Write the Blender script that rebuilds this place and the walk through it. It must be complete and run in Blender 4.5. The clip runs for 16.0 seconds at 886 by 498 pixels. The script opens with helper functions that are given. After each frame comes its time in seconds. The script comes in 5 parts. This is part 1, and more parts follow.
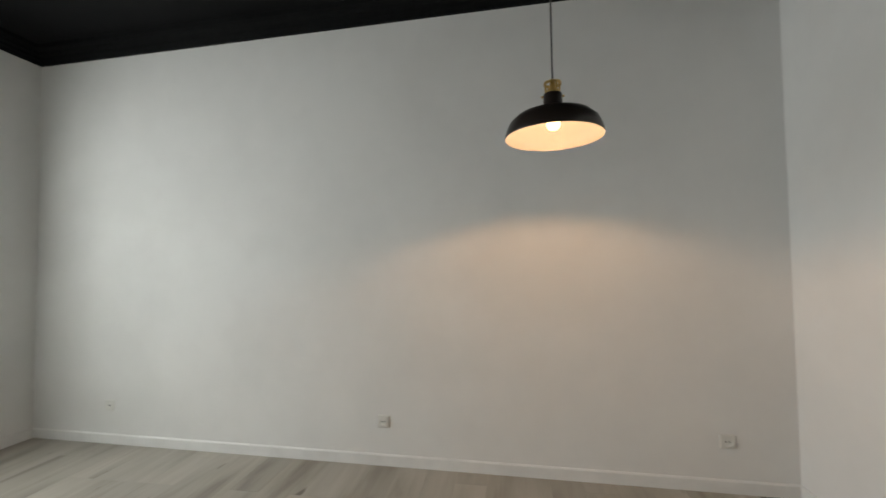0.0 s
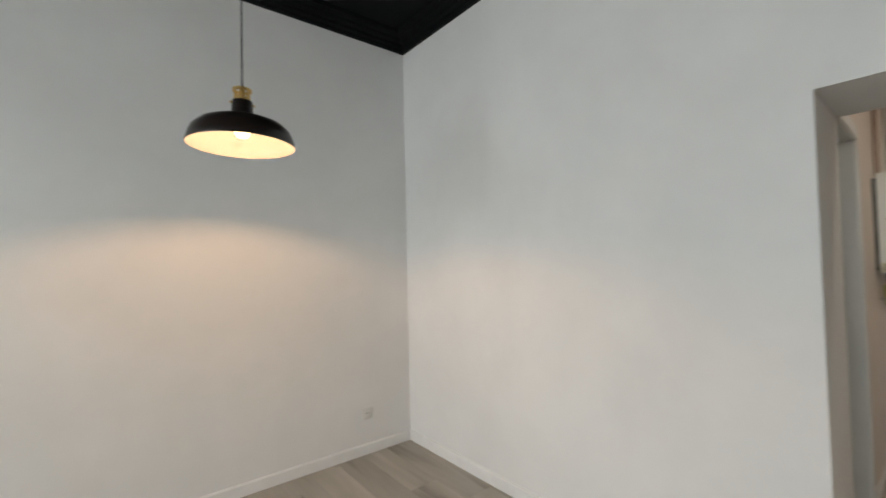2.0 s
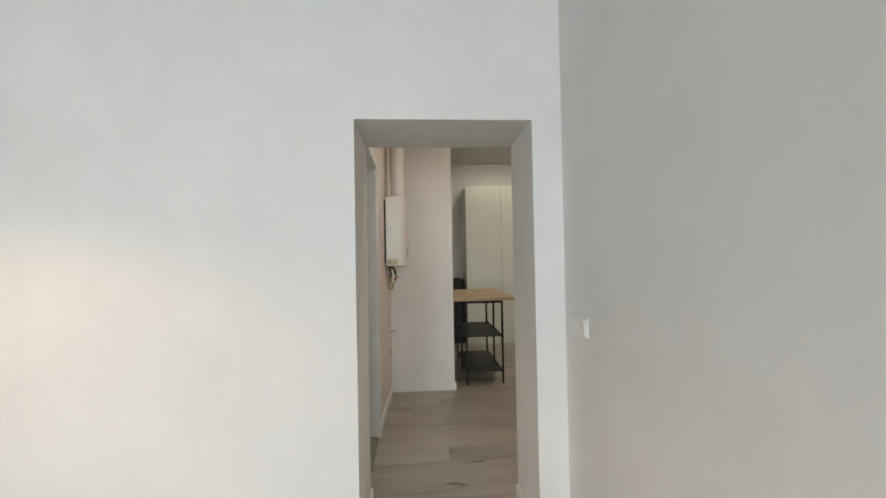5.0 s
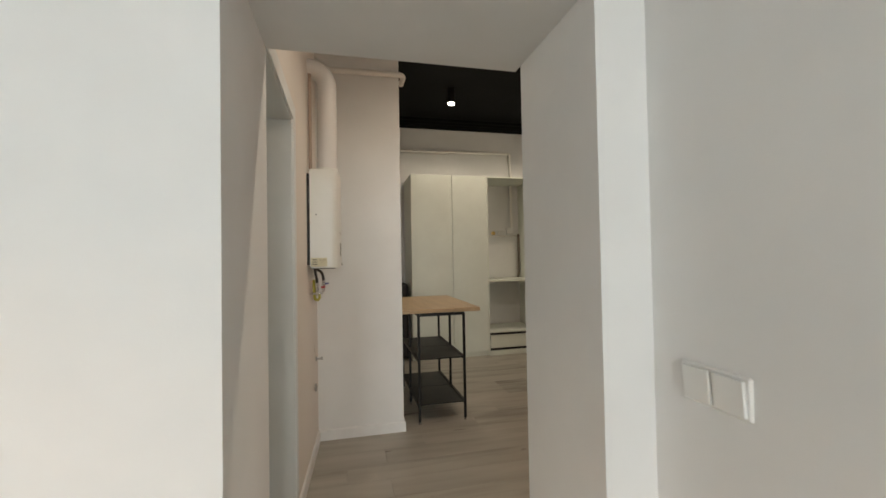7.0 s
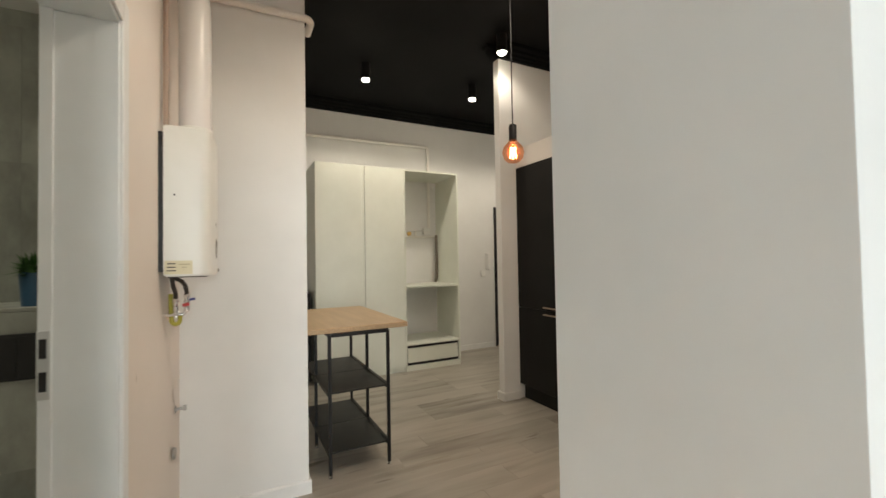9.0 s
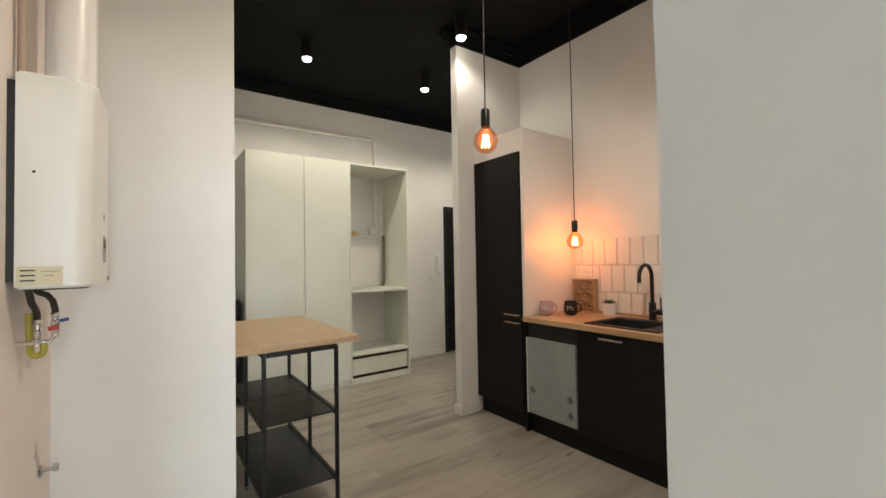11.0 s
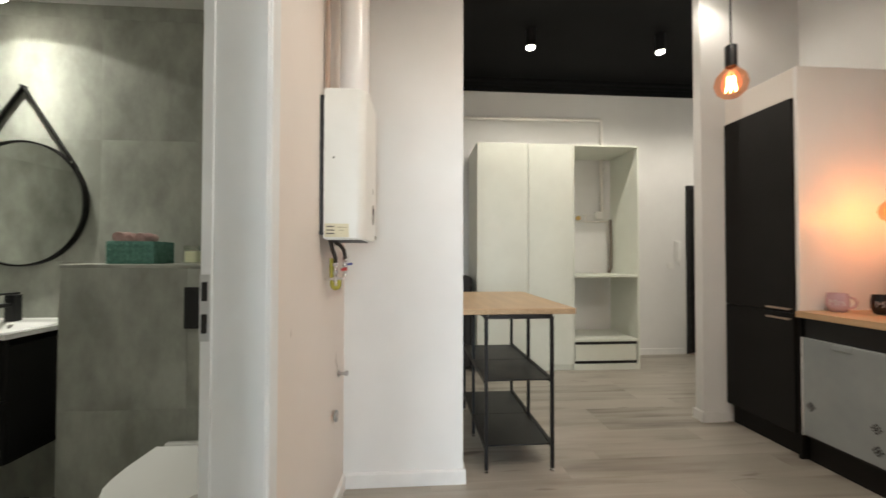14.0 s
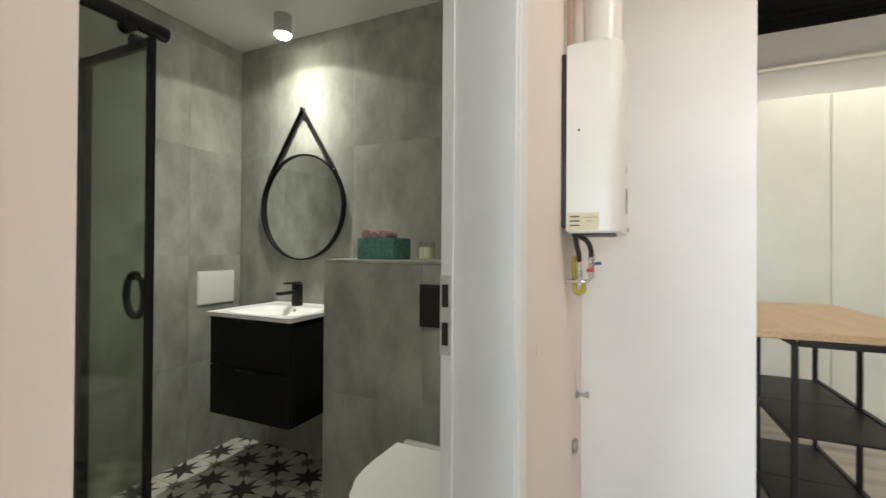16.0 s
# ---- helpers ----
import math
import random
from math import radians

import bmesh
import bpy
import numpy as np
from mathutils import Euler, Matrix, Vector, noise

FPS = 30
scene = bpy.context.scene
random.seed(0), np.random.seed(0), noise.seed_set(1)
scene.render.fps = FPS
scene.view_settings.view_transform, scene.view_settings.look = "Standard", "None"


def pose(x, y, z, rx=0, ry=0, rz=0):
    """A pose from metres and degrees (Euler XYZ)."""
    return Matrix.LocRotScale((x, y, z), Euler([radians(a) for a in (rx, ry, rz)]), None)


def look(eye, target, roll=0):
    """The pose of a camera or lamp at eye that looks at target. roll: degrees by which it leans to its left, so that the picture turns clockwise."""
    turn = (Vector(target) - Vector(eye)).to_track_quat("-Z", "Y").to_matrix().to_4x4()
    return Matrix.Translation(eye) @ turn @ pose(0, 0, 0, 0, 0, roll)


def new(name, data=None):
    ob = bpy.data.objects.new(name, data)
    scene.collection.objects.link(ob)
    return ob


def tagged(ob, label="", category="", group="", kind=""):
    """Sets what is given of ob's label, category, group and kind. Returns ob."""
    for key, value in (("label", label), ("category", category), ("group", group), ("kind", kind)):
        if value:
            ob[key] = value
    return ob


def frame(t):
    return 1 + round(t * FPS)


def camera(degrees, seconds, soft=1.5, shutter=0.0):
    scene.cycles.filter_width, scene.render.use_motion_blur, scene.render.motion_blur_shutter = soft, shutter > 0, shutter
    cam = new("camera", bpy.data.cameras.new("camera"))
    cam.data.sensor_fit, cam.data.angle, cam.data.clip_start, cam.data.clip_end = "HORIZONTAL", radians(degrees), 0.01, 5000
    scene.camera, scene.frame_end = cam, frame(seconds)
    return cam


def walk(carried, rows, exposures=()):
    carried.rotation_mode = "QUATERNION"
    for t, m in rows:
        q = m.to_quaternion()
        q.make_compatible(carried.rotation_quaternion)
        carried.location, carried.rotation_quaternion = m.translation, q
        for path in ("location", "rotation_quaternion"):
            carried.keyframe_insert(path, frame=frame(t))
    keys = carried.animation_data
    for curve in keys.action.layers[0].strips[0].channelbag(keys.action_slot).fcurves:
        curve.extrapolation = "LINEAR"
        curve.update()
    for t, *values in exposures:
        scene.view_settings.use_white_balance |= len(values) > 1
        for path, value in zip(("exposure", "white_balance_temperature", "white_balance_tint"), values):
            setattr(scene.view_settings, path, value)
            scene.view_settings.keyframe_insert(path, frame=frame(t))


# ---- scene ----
cam = camera(94.4, 16.0, 1.5, 0.4)
PATH = [
    (0, (-1.603, -0.194, 1.341), (-1.918, 1.779, 1.417), -0.8),
    (0.5, (-1.671, -0.21, 1.335), (-1.629, 1.788, 1.413), -1.0),
    (1, (-1.716, -0.232, 1.354), (-1.267, 1.715, 1.423), -1.3),
    (1.5, (-1.76, -0.238, 1.362), (-0.889, 1.561, 1.429), -1.4),
    (2, (-1.841, -0.232, 1.385), (-0.57, 1.311, 1.44), -1.3),
    (2.5, (-1.893, -0.251, 1.38), (-0.309, 0.968, 1.438), -1.4),
    (3, (-1.977, -0.269, 1.368), (-0.172, 0.593, 1.422), -1.5),
    (3.5, (-2.062, -0.278, 1.36), (-0.134, 0.25, 1.406), -1.4),
    (4, (-2.103, -0.277, 1.343), (-0.119, -0.034, 1.382), -1.2),
    (4.5, (-2.0, -0.251, 1.335), (0.0, -0.234, 1.37), -1.1),
    (7, (-0.831, -0.199, 1.298), (1.114, -0.664, 1.339), -1.0),
    (7.5, (-0.627, -0.186, 1.299), (1.293, -0.744, 1.343), -1.0),
    (8, (-0.438, -0.188, 1.303), (1.446, -0.859, 1.346), -0.9),
    (8.5, (-0.281, -0.212, 1.299), (1.555, -1.003, 1.346), -0.9),
    (9, (-0.166, -0.234, 1.297), (1.612, -1.15, 1.346), -1.0),
    (9.5, (-0.03, -0.256, 1.302), (1.677, -1.297, 1.353), -1.0),
    (12, (0.209, -0.31, 1.309), (1.826, -1.487, 1.359), -1.0),
    (12.5, (0.171, -0.326, 1.272), (1.902, -1.326, 1.324), -0.8),
    (13, (0.118, -0.342, 1.237), (1.973, -1.087, 1.286), -0.5),
    (13.5, (0.1, -0.359, 1.199), (2.049, -0.807, 1.242), -0.2),
    (14, (0.122, -0.341, 1.177), (2.115, -0.496, 1.215), 0.1),
    (14.5, (0.172, -0.297, 1.169), (2.168, -0.176, 1.2), 0.3),
    (15, (0.259, -0.243, 1.165), (2.223, 0.133, 1.192), 0.4),
    (15.5, (0.339, -0.198, 1.174), (2.246, 0.405, 1.19), 0.4),
    (16, (0.411, -0.161, 1.183), (2.242, 0.642, 1.194), 0.4),
]

EXPOSURES = [(0.0, -0.92, 7150, 12), (1.0, -0.82, 7050, 12), (2.0, -0.52, 6900, 12), (3.0, -0.27, 6850, 12), (4.5, -0.06, 6800, 12), (7.0, 0.03, 7150, 12), (8.0, 0.29, 7150, 11),
             (9.0, 0.66, 6900, 10), (10.0, 0.76, 6650, 10), (12.0, 0.66, 6750, 10), (14.0, 0.9, 6400, 10), (16.0, 1.0, 6350, 10)]
walk(cam, [(t, look(eye, target, roll)) for t, eye, target, roll in PATH], EXPOSURES)

# ---- light ----
world = bpy.data.worlds.new("sky")
scene.world = world
world.use_nodes = True
wn = world.node_tree.nodes
sky = wn.new("ShaderNodeTexSky")
sky.sky_type, sky.sun_disc, sky.sun_elevation, sky.sun_rotation = "NISHITA", False, radians(35), radians(60)
wn["Background"].inputs["Strength"].default_value = 0.1
world.node_tree.links.new(sky.outputs[0], wn["Background"].inputs["Color"])


def lamp(name, kind, m, watts, colour, size=0.03, **more):
    data = bpy.data.lights.new(name, kind)
    data.energy, data.color = watts, colour
    if kind == "AREA":
        data.shape, data.size, data.size_y = "RECTANGLE", size[0], size[1]
    else:
        data.shadow_soft_size = size
    if kind == "SPOT":
        data.spot_size, data.spot_blend = radians(more["cone"]), more["blend"]
    ob = new(name, data)
    ob.matrix_world = m
    return ob


WARM = (1.0, 0.62, 0.36)
NEUTRAL = (1.0, 0.90, 0.76)
AMBER = (1.0, 0.16, 0.003)
DAY = (0.865, 0.962, 1.015)

# room and hall sizes
XL, XB, YA, YC = -5.41, 0.0, 2.45, -0.905      # big room: window wall, doorway wall, long wall, switch wall
XT = 0.47                                      # back of the thick doorway wall
DL, DR, DH = 0.023, -0.769, 1.932               # doorway: sides and head
XR, DRB = 0.428, -0.777                        # its back corner by the kitchen
XP, YP = 2.266, -0.614                         # pier by the water heater
XF, YK, YE = 4.9, -3.2, -4.7                   # far wall, kitchen wall, entrance end
H1, H2, HB = 3.15, 3.26, 2.42                  # ceilings
XM, YBW = 2.26, 2.03                           # bathroom: mirror wall, back wall
WINS, WZ = ((0.7, 1.68), (-0.68, 0.3)), (0.4, 2.75)                # unseen windows, the second added for more daylight: y from, to; z from, to

for (wa, wb), watts in zip(WINS, (135, 85)):
    wy = (wa + wb) / 2
    lamp("window_daylight", "AREA", look((XL - 0.58, wy, sum(WZ) / 2), (XL + 2.2, wy, 0)), watts, DAY, (wb - wa, WZ[1] - WZ[0]))
PEND = (-1.404, 1.582)
lamp("pendant_bulb_light", "POINT", pose(PEND[0], PEND[1], 1.952), 29, WARM, 0.025)
# Fourth spot is unseen, inferred from shadows; fifth is added to brighten the entrance.
CEILING_SPOTS = [(3.777, -1.43), (3.76, -2.66), (2.748, -2.35), (0.92, -1.4), (3.765, -3.89)]
for k, (sx, sy) in enumerate(CEILING_SPOTS):
    lamp("ceiling_spot_light", "SPOT", pose(sx, sy, 3.07), (22, 20, 6.5, 41, 18)[k], NEUTRAL, 0.03, cone=156, blend=0.5)
BULBS = [(1.709, -1.66, 1.894), (2.165, -2.973, 1.430)]
for (bx, by, bz), watts in zip(BULBS, (0.8, 1.9)):
    lamp("filament_light", "POINT", pose(bx, by, bz), watts, AMBER, 0.05)
BATH_SPOT = (1.0, 0.97, 0.84)
for name, watts, cone, blend in (("spill", 4.0, 146, 0.15), ("mid", 11, 122, 1.0), ("beam", 23, 78, 1.0)):      # one lamp: wide spill cut by the rim, flank, core
    lamp("bath_spot_%s_light" % name, "SPOT", pose(2.047, 1.488, 2.303), watts, BATH_SPOT, 0.02, cone=cone, blend=blend)
# Second bath spot, out of view, added to brighten ledge and toilet.
lamp("bath_unseen_spot_light", "SPOT", pose(1.12, 0.88, 2.303), 6.5, BATH_SPOT, 0.03, cone=110, blend=0.5)




# ---- materials ----
def material(name, colour, rough=0.5, metal=0.0, **more):
    mat = bpy.data.materials.new(name)
    mat.use_nodes = True
    b = mat.node_tree.nodes["Principled BSDF"]
    b.inputs["Base Color"].default_value = (*colour, 1)
    b.inputs["Roughness"].default_value = rough
    b.inputs["Metallic"].default_value = metal
    for key, value in more.items():
        b.inputs[key.replace("_", " ")].default_value = value
    return mat


def node(mat, kind, **values):
    n = mat.node_tree.nodes.new(kind)
    for key, value in values.items():
        n.inputs[key].default_value = value
    return n


def join(mat, a, b):
    mat.node_tree.links.new(a, b)


def principled(mat):
    return mat.node_tree.nodes["Principled BSDF"]


def grain(mat, c1, c2, scale=3.0, detail=6.0, stretch=(1, 1, 1), bump=0.0, bump_scale=80.0, rough=None, lo=0.35, hi=0.65):
    """Two-tone variation at one size, fine relief at another."""
    tc = node(mat, "ShaderNodeTexCoord")
    mp = node(mat, "ShaderNodeMapping", Scale=stretch)
    join(mat, tc.outputs["Object"], mp.inputs["Vector"])
    nz = node(mat, "ShaderNodeTexNoise", Scale=scale, Detail=detail, Roughness=0.6)
    join(mat, mp.outputs[0], nz.inputs["Vector"])
    rp = mat.node_tree.nodes.new("ShaderNodeValToRGB")
    rp.color_ramp.elements[0].position, rp.color_ramp.elements[1].position = lo, hi
    rp.color_ramp.elements[0].color, rp.color_ramp.elements[1].color = (*c1, 1), (*c2, 1)
    join(mat, nz.outputs["Fac"], rp.inputs["Fac"])
    join(mat, rp.outputs["Color"], principled(mat).inputs["Base Color"])
    if rough:
        mr = node(mat, "ShaderNodeMapRange")
        mr.inputs["To Min"].default_value, mr.inputs["To Max"].default_value = rough
        join(mat, nz.outputs["Fac"], mr.inputs["Value"])
        join(mat, mr.outputs[0], principled(mat).inputs["Roughness"])
    if bump:
        n2 = node(mat, "ShaderNodeTexNoise", Scale=bump_scale, Detail=4.0)
        join(mat, mp.outputs[0], n2.inputs["Vector"])
        bp = node(mat, "ShaderNodeBump", Strength=bump, Distance=0.004)
        join(mat, n2.outputs["Fac"], bp.inputs["Height"])
        join(mat, bp.outputs[0], principled(mat).inputs["Normal"])
    return rp, nz, mp


def plank_material(name, tones):
    """Greyed oak boards: each board its own tone, long grain and darker streaks."""
    mat = material(name, tones[1], 0.42)
    info = mat.node_tree.nodes.new("ShaderNodeObjectInfo")
    tc = node(mat, "ShaderNodeTexCoord")
    add = mat.node_tree.nodes.new("ShaderNodeVectorMath")
    add.operation = "MULTIPLY_ADD"
    shift = node(mat, "ShaderNodeCombineXYZ")
    join(mat, info.outputs["Random"], shift.inputs[0])
    join(mat, info.outputs["Random"], shift.inputs[1])
    join(mat, shift.outputs[0], add.inputs[0])
    add.inputs[1].default_value = (37, 91, 0)
    join(mat, tc.outputs["Object"], add.inputs[2])
    mp = node(mat, "ShaderNodeMapping", Scale=(9, 0.8, 1))
    join(mat, add.outputs[0], mp.inputs["Vector"])
    n1 = node(mat, "ShaderNodeTexNoise", Scale=1.0, Detail=6.0, Roughness=0.55, Distortion=0.9)
    join(mat, mp.outputs[0], n1.inputs["Vector"])
    mp2 = node(mat, "ShaderNodeMapping", Scale=(4, 0.9, 1))
    join(mat, add.outputs[0], mp2.inputs["Vector"])
    n2 = node(mat, "ShaderNodeTexNoise", Scale=1.0, Detail=3.0)
    join(mat, mp2.outputs[0], n2.inputs["Vector"])
    rp = mat.node_tree.nodes.new("ShaderNodeValToRGB")
    rp.color_ramp.elements[0].position, rp.color_ramp.elements[1].position = 0.34, 0.70
    rp.color_ramp.elements[0].color, rp.color_ramp.elements[1].color = (*tones[0], 1), (*tones[2], 1)
    mid = rp.color_ramp.elements.new(0.5)
    mid.color = (*tones[1], 1)
    mixf = node(mat, "ShaderNodeMath")
    mixf.operation = "MULTIPLY_ADD"
    mixf.inputs[1].default_value = 0.45
    sc = node(mat, "ShaderNodeMath")
    sc.operation = "MULTIPLY"
    sc.inputs[1].default_value = 0.62
    join(mat, n2.outputs["Fac"], sc.inputs[0])
    join(mat, n1.outputs["Fac"], mixf.inputs[0])
    join(mat, sc.outputs[0], mixf.inputs[2])
    join(mat, mixf.outputs[0], rp.inputs["Fac"])
    mp3 = node(mat, "ShaderNodeMapping", Scale=(11, 3.2, 1))
    join(mat, add.outputs[0], mp3.inputs["Vector"])
    n3 = node(mat, "ShaderNodeTexNoise", Scale=1.0, Detail=2.0, Distortion=0.4)
    join(mat, mp3.outputs[0], n3.inputs["Vector"])
    kr = mat.node_tree.nodes.new("ShaderNodeValToRGB")
    kr.color_ramp.elements[0].position, kr.color_ramp.elements[1].position = 0.69, 0.77
    kr.color_ramp.elements[0].color, kr.color_ramp.elements[1].color = (1, 1, 1, 1), (0.45, 0.42, 0.4, 1)
    join(mat, n3.outputs["Fac"], kr.inputs["Fac"])
    knot = mat.node_tree.nodes.new("ShaderNodeMixRGB")
    knot.blend_type = "MULTIPLY"
    knot.inputs[0].default_value = 1.0
    join(mat, rp.outputs["Color"], knot.inputs[1])
    join(mat, kr.outputs["Color"], knot.inputs[2])
    hsv = node(mat, "ShaderNodeHueSaturation")
    mr = node(mat, "ShaderNodeMapRange")
    mr.inputs["To Min"].default_value, mr.inputs["To Max"].default_value = 0.93, 1.07
    join(mat, info.outputs["Random"], mr.inputs["Value"])
    join(mat, mr.outputs[0], hsv.inputs["Value"])
    join(mat, knot.outputs[0], hsv.inputs["Color"])
    join(mat, hsv.outputs["Color"], principled(mat).inputs["Base Color"])
    bp = node(mat, "ShaderNodeBump", Strength=0.15, Distance=0.002)
    join(mat, n1.outputs["Fac"], bp.inputs["Height"])
    join(mat, bp.outputs[0], principled(mat).inputs["Normal"])
    return mat


WHITE = material("white_wall_paint", (0.78, 0.78, 0.77), 0.75)
grain(WHITE, (0.75, 0.75, 0.74), (0.81, 0.81, 0.80), 1.3, 4, bump=0.05, bump_scale=160)
PEACH = material("warm_white_wall_paint", (0.76, 0.70, 0.64), 0.7)
grain(PEACH, (0.785, 0.74, 0.695), (0.825, 0.78, 0.735), 1.3, 4, bump=0.05, bump_scale=160)
TRIM = material("white_skirting_paint", (0.8, 0.8, 0.79), 0.45)
grain(TRIM, (0.77, 0.77, 0.76), (0.83, 0.83, 0.82), 6, 3)
# White door paint with the blue of reflected daylight put into its colour.
DOOR_WHITE = material("daylight_tinted_door_white", (0.72, 0.77, 0.79), 0.35)
grain(DOOR_WHITE, (0.775, 0.81, 0.82), (0.81, 0.84, 0.85), 5, 3, rough=(0.3, 0.42))
SOCKET = material("socket_plastic", (0.74, 0.74, 0.71), 0.3)
BLACK_PAINT = material("black_ceiling_paint", (0.006, 0.0065, 0.007), 0.7, Specular_IOR_Level=0.12)
grain(BLACK_PAINT, (0.0035, 0.004, 0.0045), (0.006, 0.0065, 0.007), 2, 4, bump=0.1, bump_scale=90)
BATH_CEILING = material("bathroom_ceiling_paint", (0.7, 0.7, 0.68), 0.7)
CONCRETE = material("concrete_look_tile", (0.2, 0.2, 0.185), 0.55, Specular_IOR_Level=0.25)
rp, nz, mp = grain(CONCRETE, (0.245, 0.252, 0.222), (0.40, 0.412, 0.365), 5.0, 10, (1.3, 1.3, 0.75), 0.25, 30, (0.6, 0.8), 0.34, 0.68)
info = CONCRETE.node_tree.nodes.new("ShaderNodeObjectInfo")
sh = node(CONCRETE, "ShaderNodeVectorMath")
sh.operation = "MULTIPLY_ADD"
sh.inputs[1].default_value = (31, 17, 23)
join(CONCRETE, info.outputs["Random"], sh.inputs[0])
tcn = node(CONCRETE, "ShaderNodeTexCoord")
join(CONCRETE, tcn.outputs["Object"], sh.inputs[2])
join(CONCRETE, sh.outputs[0], mp.inputs["Vector"])
SCUFF = material("scuffed_wall_paint", (0.6, 0.55, 0.5), 0.8)
grain(SCUFF, (0.5, 0.455, 0.41), (0.74, 0.69, 0.64), 60, 5)
GROUT = material("grey_grout", (0.27, 0.277, 0.245), 0.9)
PALE_GROUT = material("pale_tile_grout", (0.62, 0.6, 0.56), 0.85)
SPOT_WHITE = material("spotlight_white_metal", (0.5, 0.5, 0.48), 0.4)
SEMI_GLOSS = material("semi_gloss_white_board", (0.78, 0.78, 0.77), 0.3)
grain(SEMI_GLOSS, (0.76, 0.76, 0.75), (0.8, 0.8, 0.79), 1.5, 4, rough=(0.25, 0.38))
LAMINATE = plank_material("greyed_oak_laminate", ((0.2, 0.178, 0.146), (0.365, 0.338, 0.288), (0.455, 0.428, 0.375)))
SUBFLOOR = material("floor_joint_dark", (0.13, 0.115, 0.10), 0.8)
FRONT_BLACK = material("matt_black_cabinet_front", (0.008, 0.0075, 0.007), 0.5, Specular_IOR_Level=0.2)
grain(FRONT_BLACK, (0.007, 0.0065, 0.006), (0.010, 0.0095, 0.009), 4, 3, rough=(0.42, 0.55))
STEEL_BLACK = material("black_powder_coated_steel", (0.009, 0.009, 0.01), 0.42, Specular_IOR_Level=0.35)
grain(STEEL_BLACK, (0.008, 0.008, 0.009), (0.012, 0.012, 0.013), 8, 4, rough=(0.35, 0.5), bump=0.05, bump_scale=300)
BRUSHED = material("brushed_copper_steel", (0.55, 0.42, 0.33), 0.35, 1.0)
CHROME = material("chrome", (0.75, 0.75, 0.75), 0.15, 1.0)
SATIN = material("satin_steel", (0.58, 0.6, 0.6), 0.4, 0.35)
STUB = material("dull_grey_metal", (0.42, 0.41, 0.4), 0.35, 0.8)
BRASS = material("brass", (0.72, 0.5, 0.2), 0.3, 1.0)
OAK = material("oak_worktop", (0.5, 0.33, 0.18), 0.45)
grain(OAK, (0.40, 0.255, 0.13), (0.56, 0.38, 0.22), 1.2, 8, (1.2, 14, 14), 0.08, 20, (0.38, 0.52), 0.3, 0.7)
ISLAND_OAK = material("pale_oak_veneer", (0.5, 0.33, 0.18), 0.45)
grain(ISLAND_OAK, (0.46, 0.32, 0.18), (0.60, 0.445, 0.275), 1.2, 8, (1.4, 12, 12), 0.08, 20, (0.38, 0.52), 0.3, 0.7)
CHIP = material("chipboard_edge", (0.42, 0.28, 0.16), 0.7)
grain(CHIP, (0.36, 0.245, 0.14), (0.50, 0.365, 0.225), 110, 5, bump=0.1, bump_scale=200)
MELAMINE = material("white_melamine", (0.78, 0.79, 0.74), 0.4)
grain(MELAMINE, (0.745, 0.775, 0.70), (0.785, 0.815, 0.74), 3, 3, rough=(0.36, 0.46))
ENAMEL = material("white_enamel", (0.80, 0.81, 0.78), 0.25)
grain(ENAMEL, (0.78, 0.79, 0.75), (0.82, 0.83, 0.80), 4, 3, rough=(0.3, 0.34))
FLUE_WHITE = material("white_flue_enamel", (0.8, 0.785, 0.775), 0.25)
PVC = material("white_plastic", (0.8, 0.8, 0.78), 0.35)
CERAMIC = material("white_ceramic", (0.82, 0.82, 0.8), 0.12)
GREY_PLASTIC = material("grey_plastic", (0.36, 0.345, 0.32), 0.5)
DARK_PLASTIC = material("dark_plastic", (0.009, 0.009, 0.009), 0.45)
GREY_FRONT = material("pale_grey_appliance_panel", (0.34, 0.37, 0.375), 0.45)
grain(GREY_FRONT, (0.27, 0.30, 0.31), (0.32, 0.35, 0.355), 4, 3)
TILE_WHITE = material("glazed_white_tile", (0.76, 0.76, 0.73), 0.12)
tn = node(TILE_WHITE, "ShaderNodeTexNoise", Scale=9.0, Detail=2.0)
tb = node(TILE_WHITE, "ShaderNodeBump", Strength=0.12, Distance=0.01)
join(TILE_WHITE, tn.outputs["Fac"], tb.inputs["Height"])
join(TILE_WHITE, tb.outputs[0], principled(TILE_WHITE).inputs["Normal"])
MIRROR = material("mirror_silver", (0.86, 0.88, 0.86), 0.015, 1.0)
LEATHER = material("black_leather_strap", (0.006, 0.0055, 0.005), 0.5, Specular_IOR_Level=0.25)
STAR_BASE = material("cream_cement_tile", (0.5, 0.48, 0.42), 0.6)
grain(STAR_BASE, (0.42, 0.41, 0.36), (0.56, 0.54, 0.47), 14, 5, rough=(0.5, 0.7))
STAR_DARK = material("black_tile_print", (0.022, 0.02, 0.018), 0.6)
grain(STAR_DARK, (0.018, 0.016, 0.015), (0.05, 0.046, 0.04), 22, 5)
STAR_BROWN = material("grey_brown_tile_print", (0.12, 0.10, 0.08), 0.6)
grain(STAR_BROWN, (0.09, 0.078, 0.065), (0.17, 0.15, 0.12), 22, 5)
GREEN = material("teal_woven_fabric", (0.09, 0.22, 0.18), 0.8)
grain(GREEN, (0.075, 0.185, 0.15), (0.115, 0.265, 0.215), 60, 4, bump=0.3, bump_scale=180)
PINK = material("dusty_pink_cloth", (0.36, 0.2, 0.185), 0.9)
grain(PINK, (0.36, 0.23, 0.215), (0.50, 0.34, 0.32), 20, 4, bump=0.4, bump_scale=120)
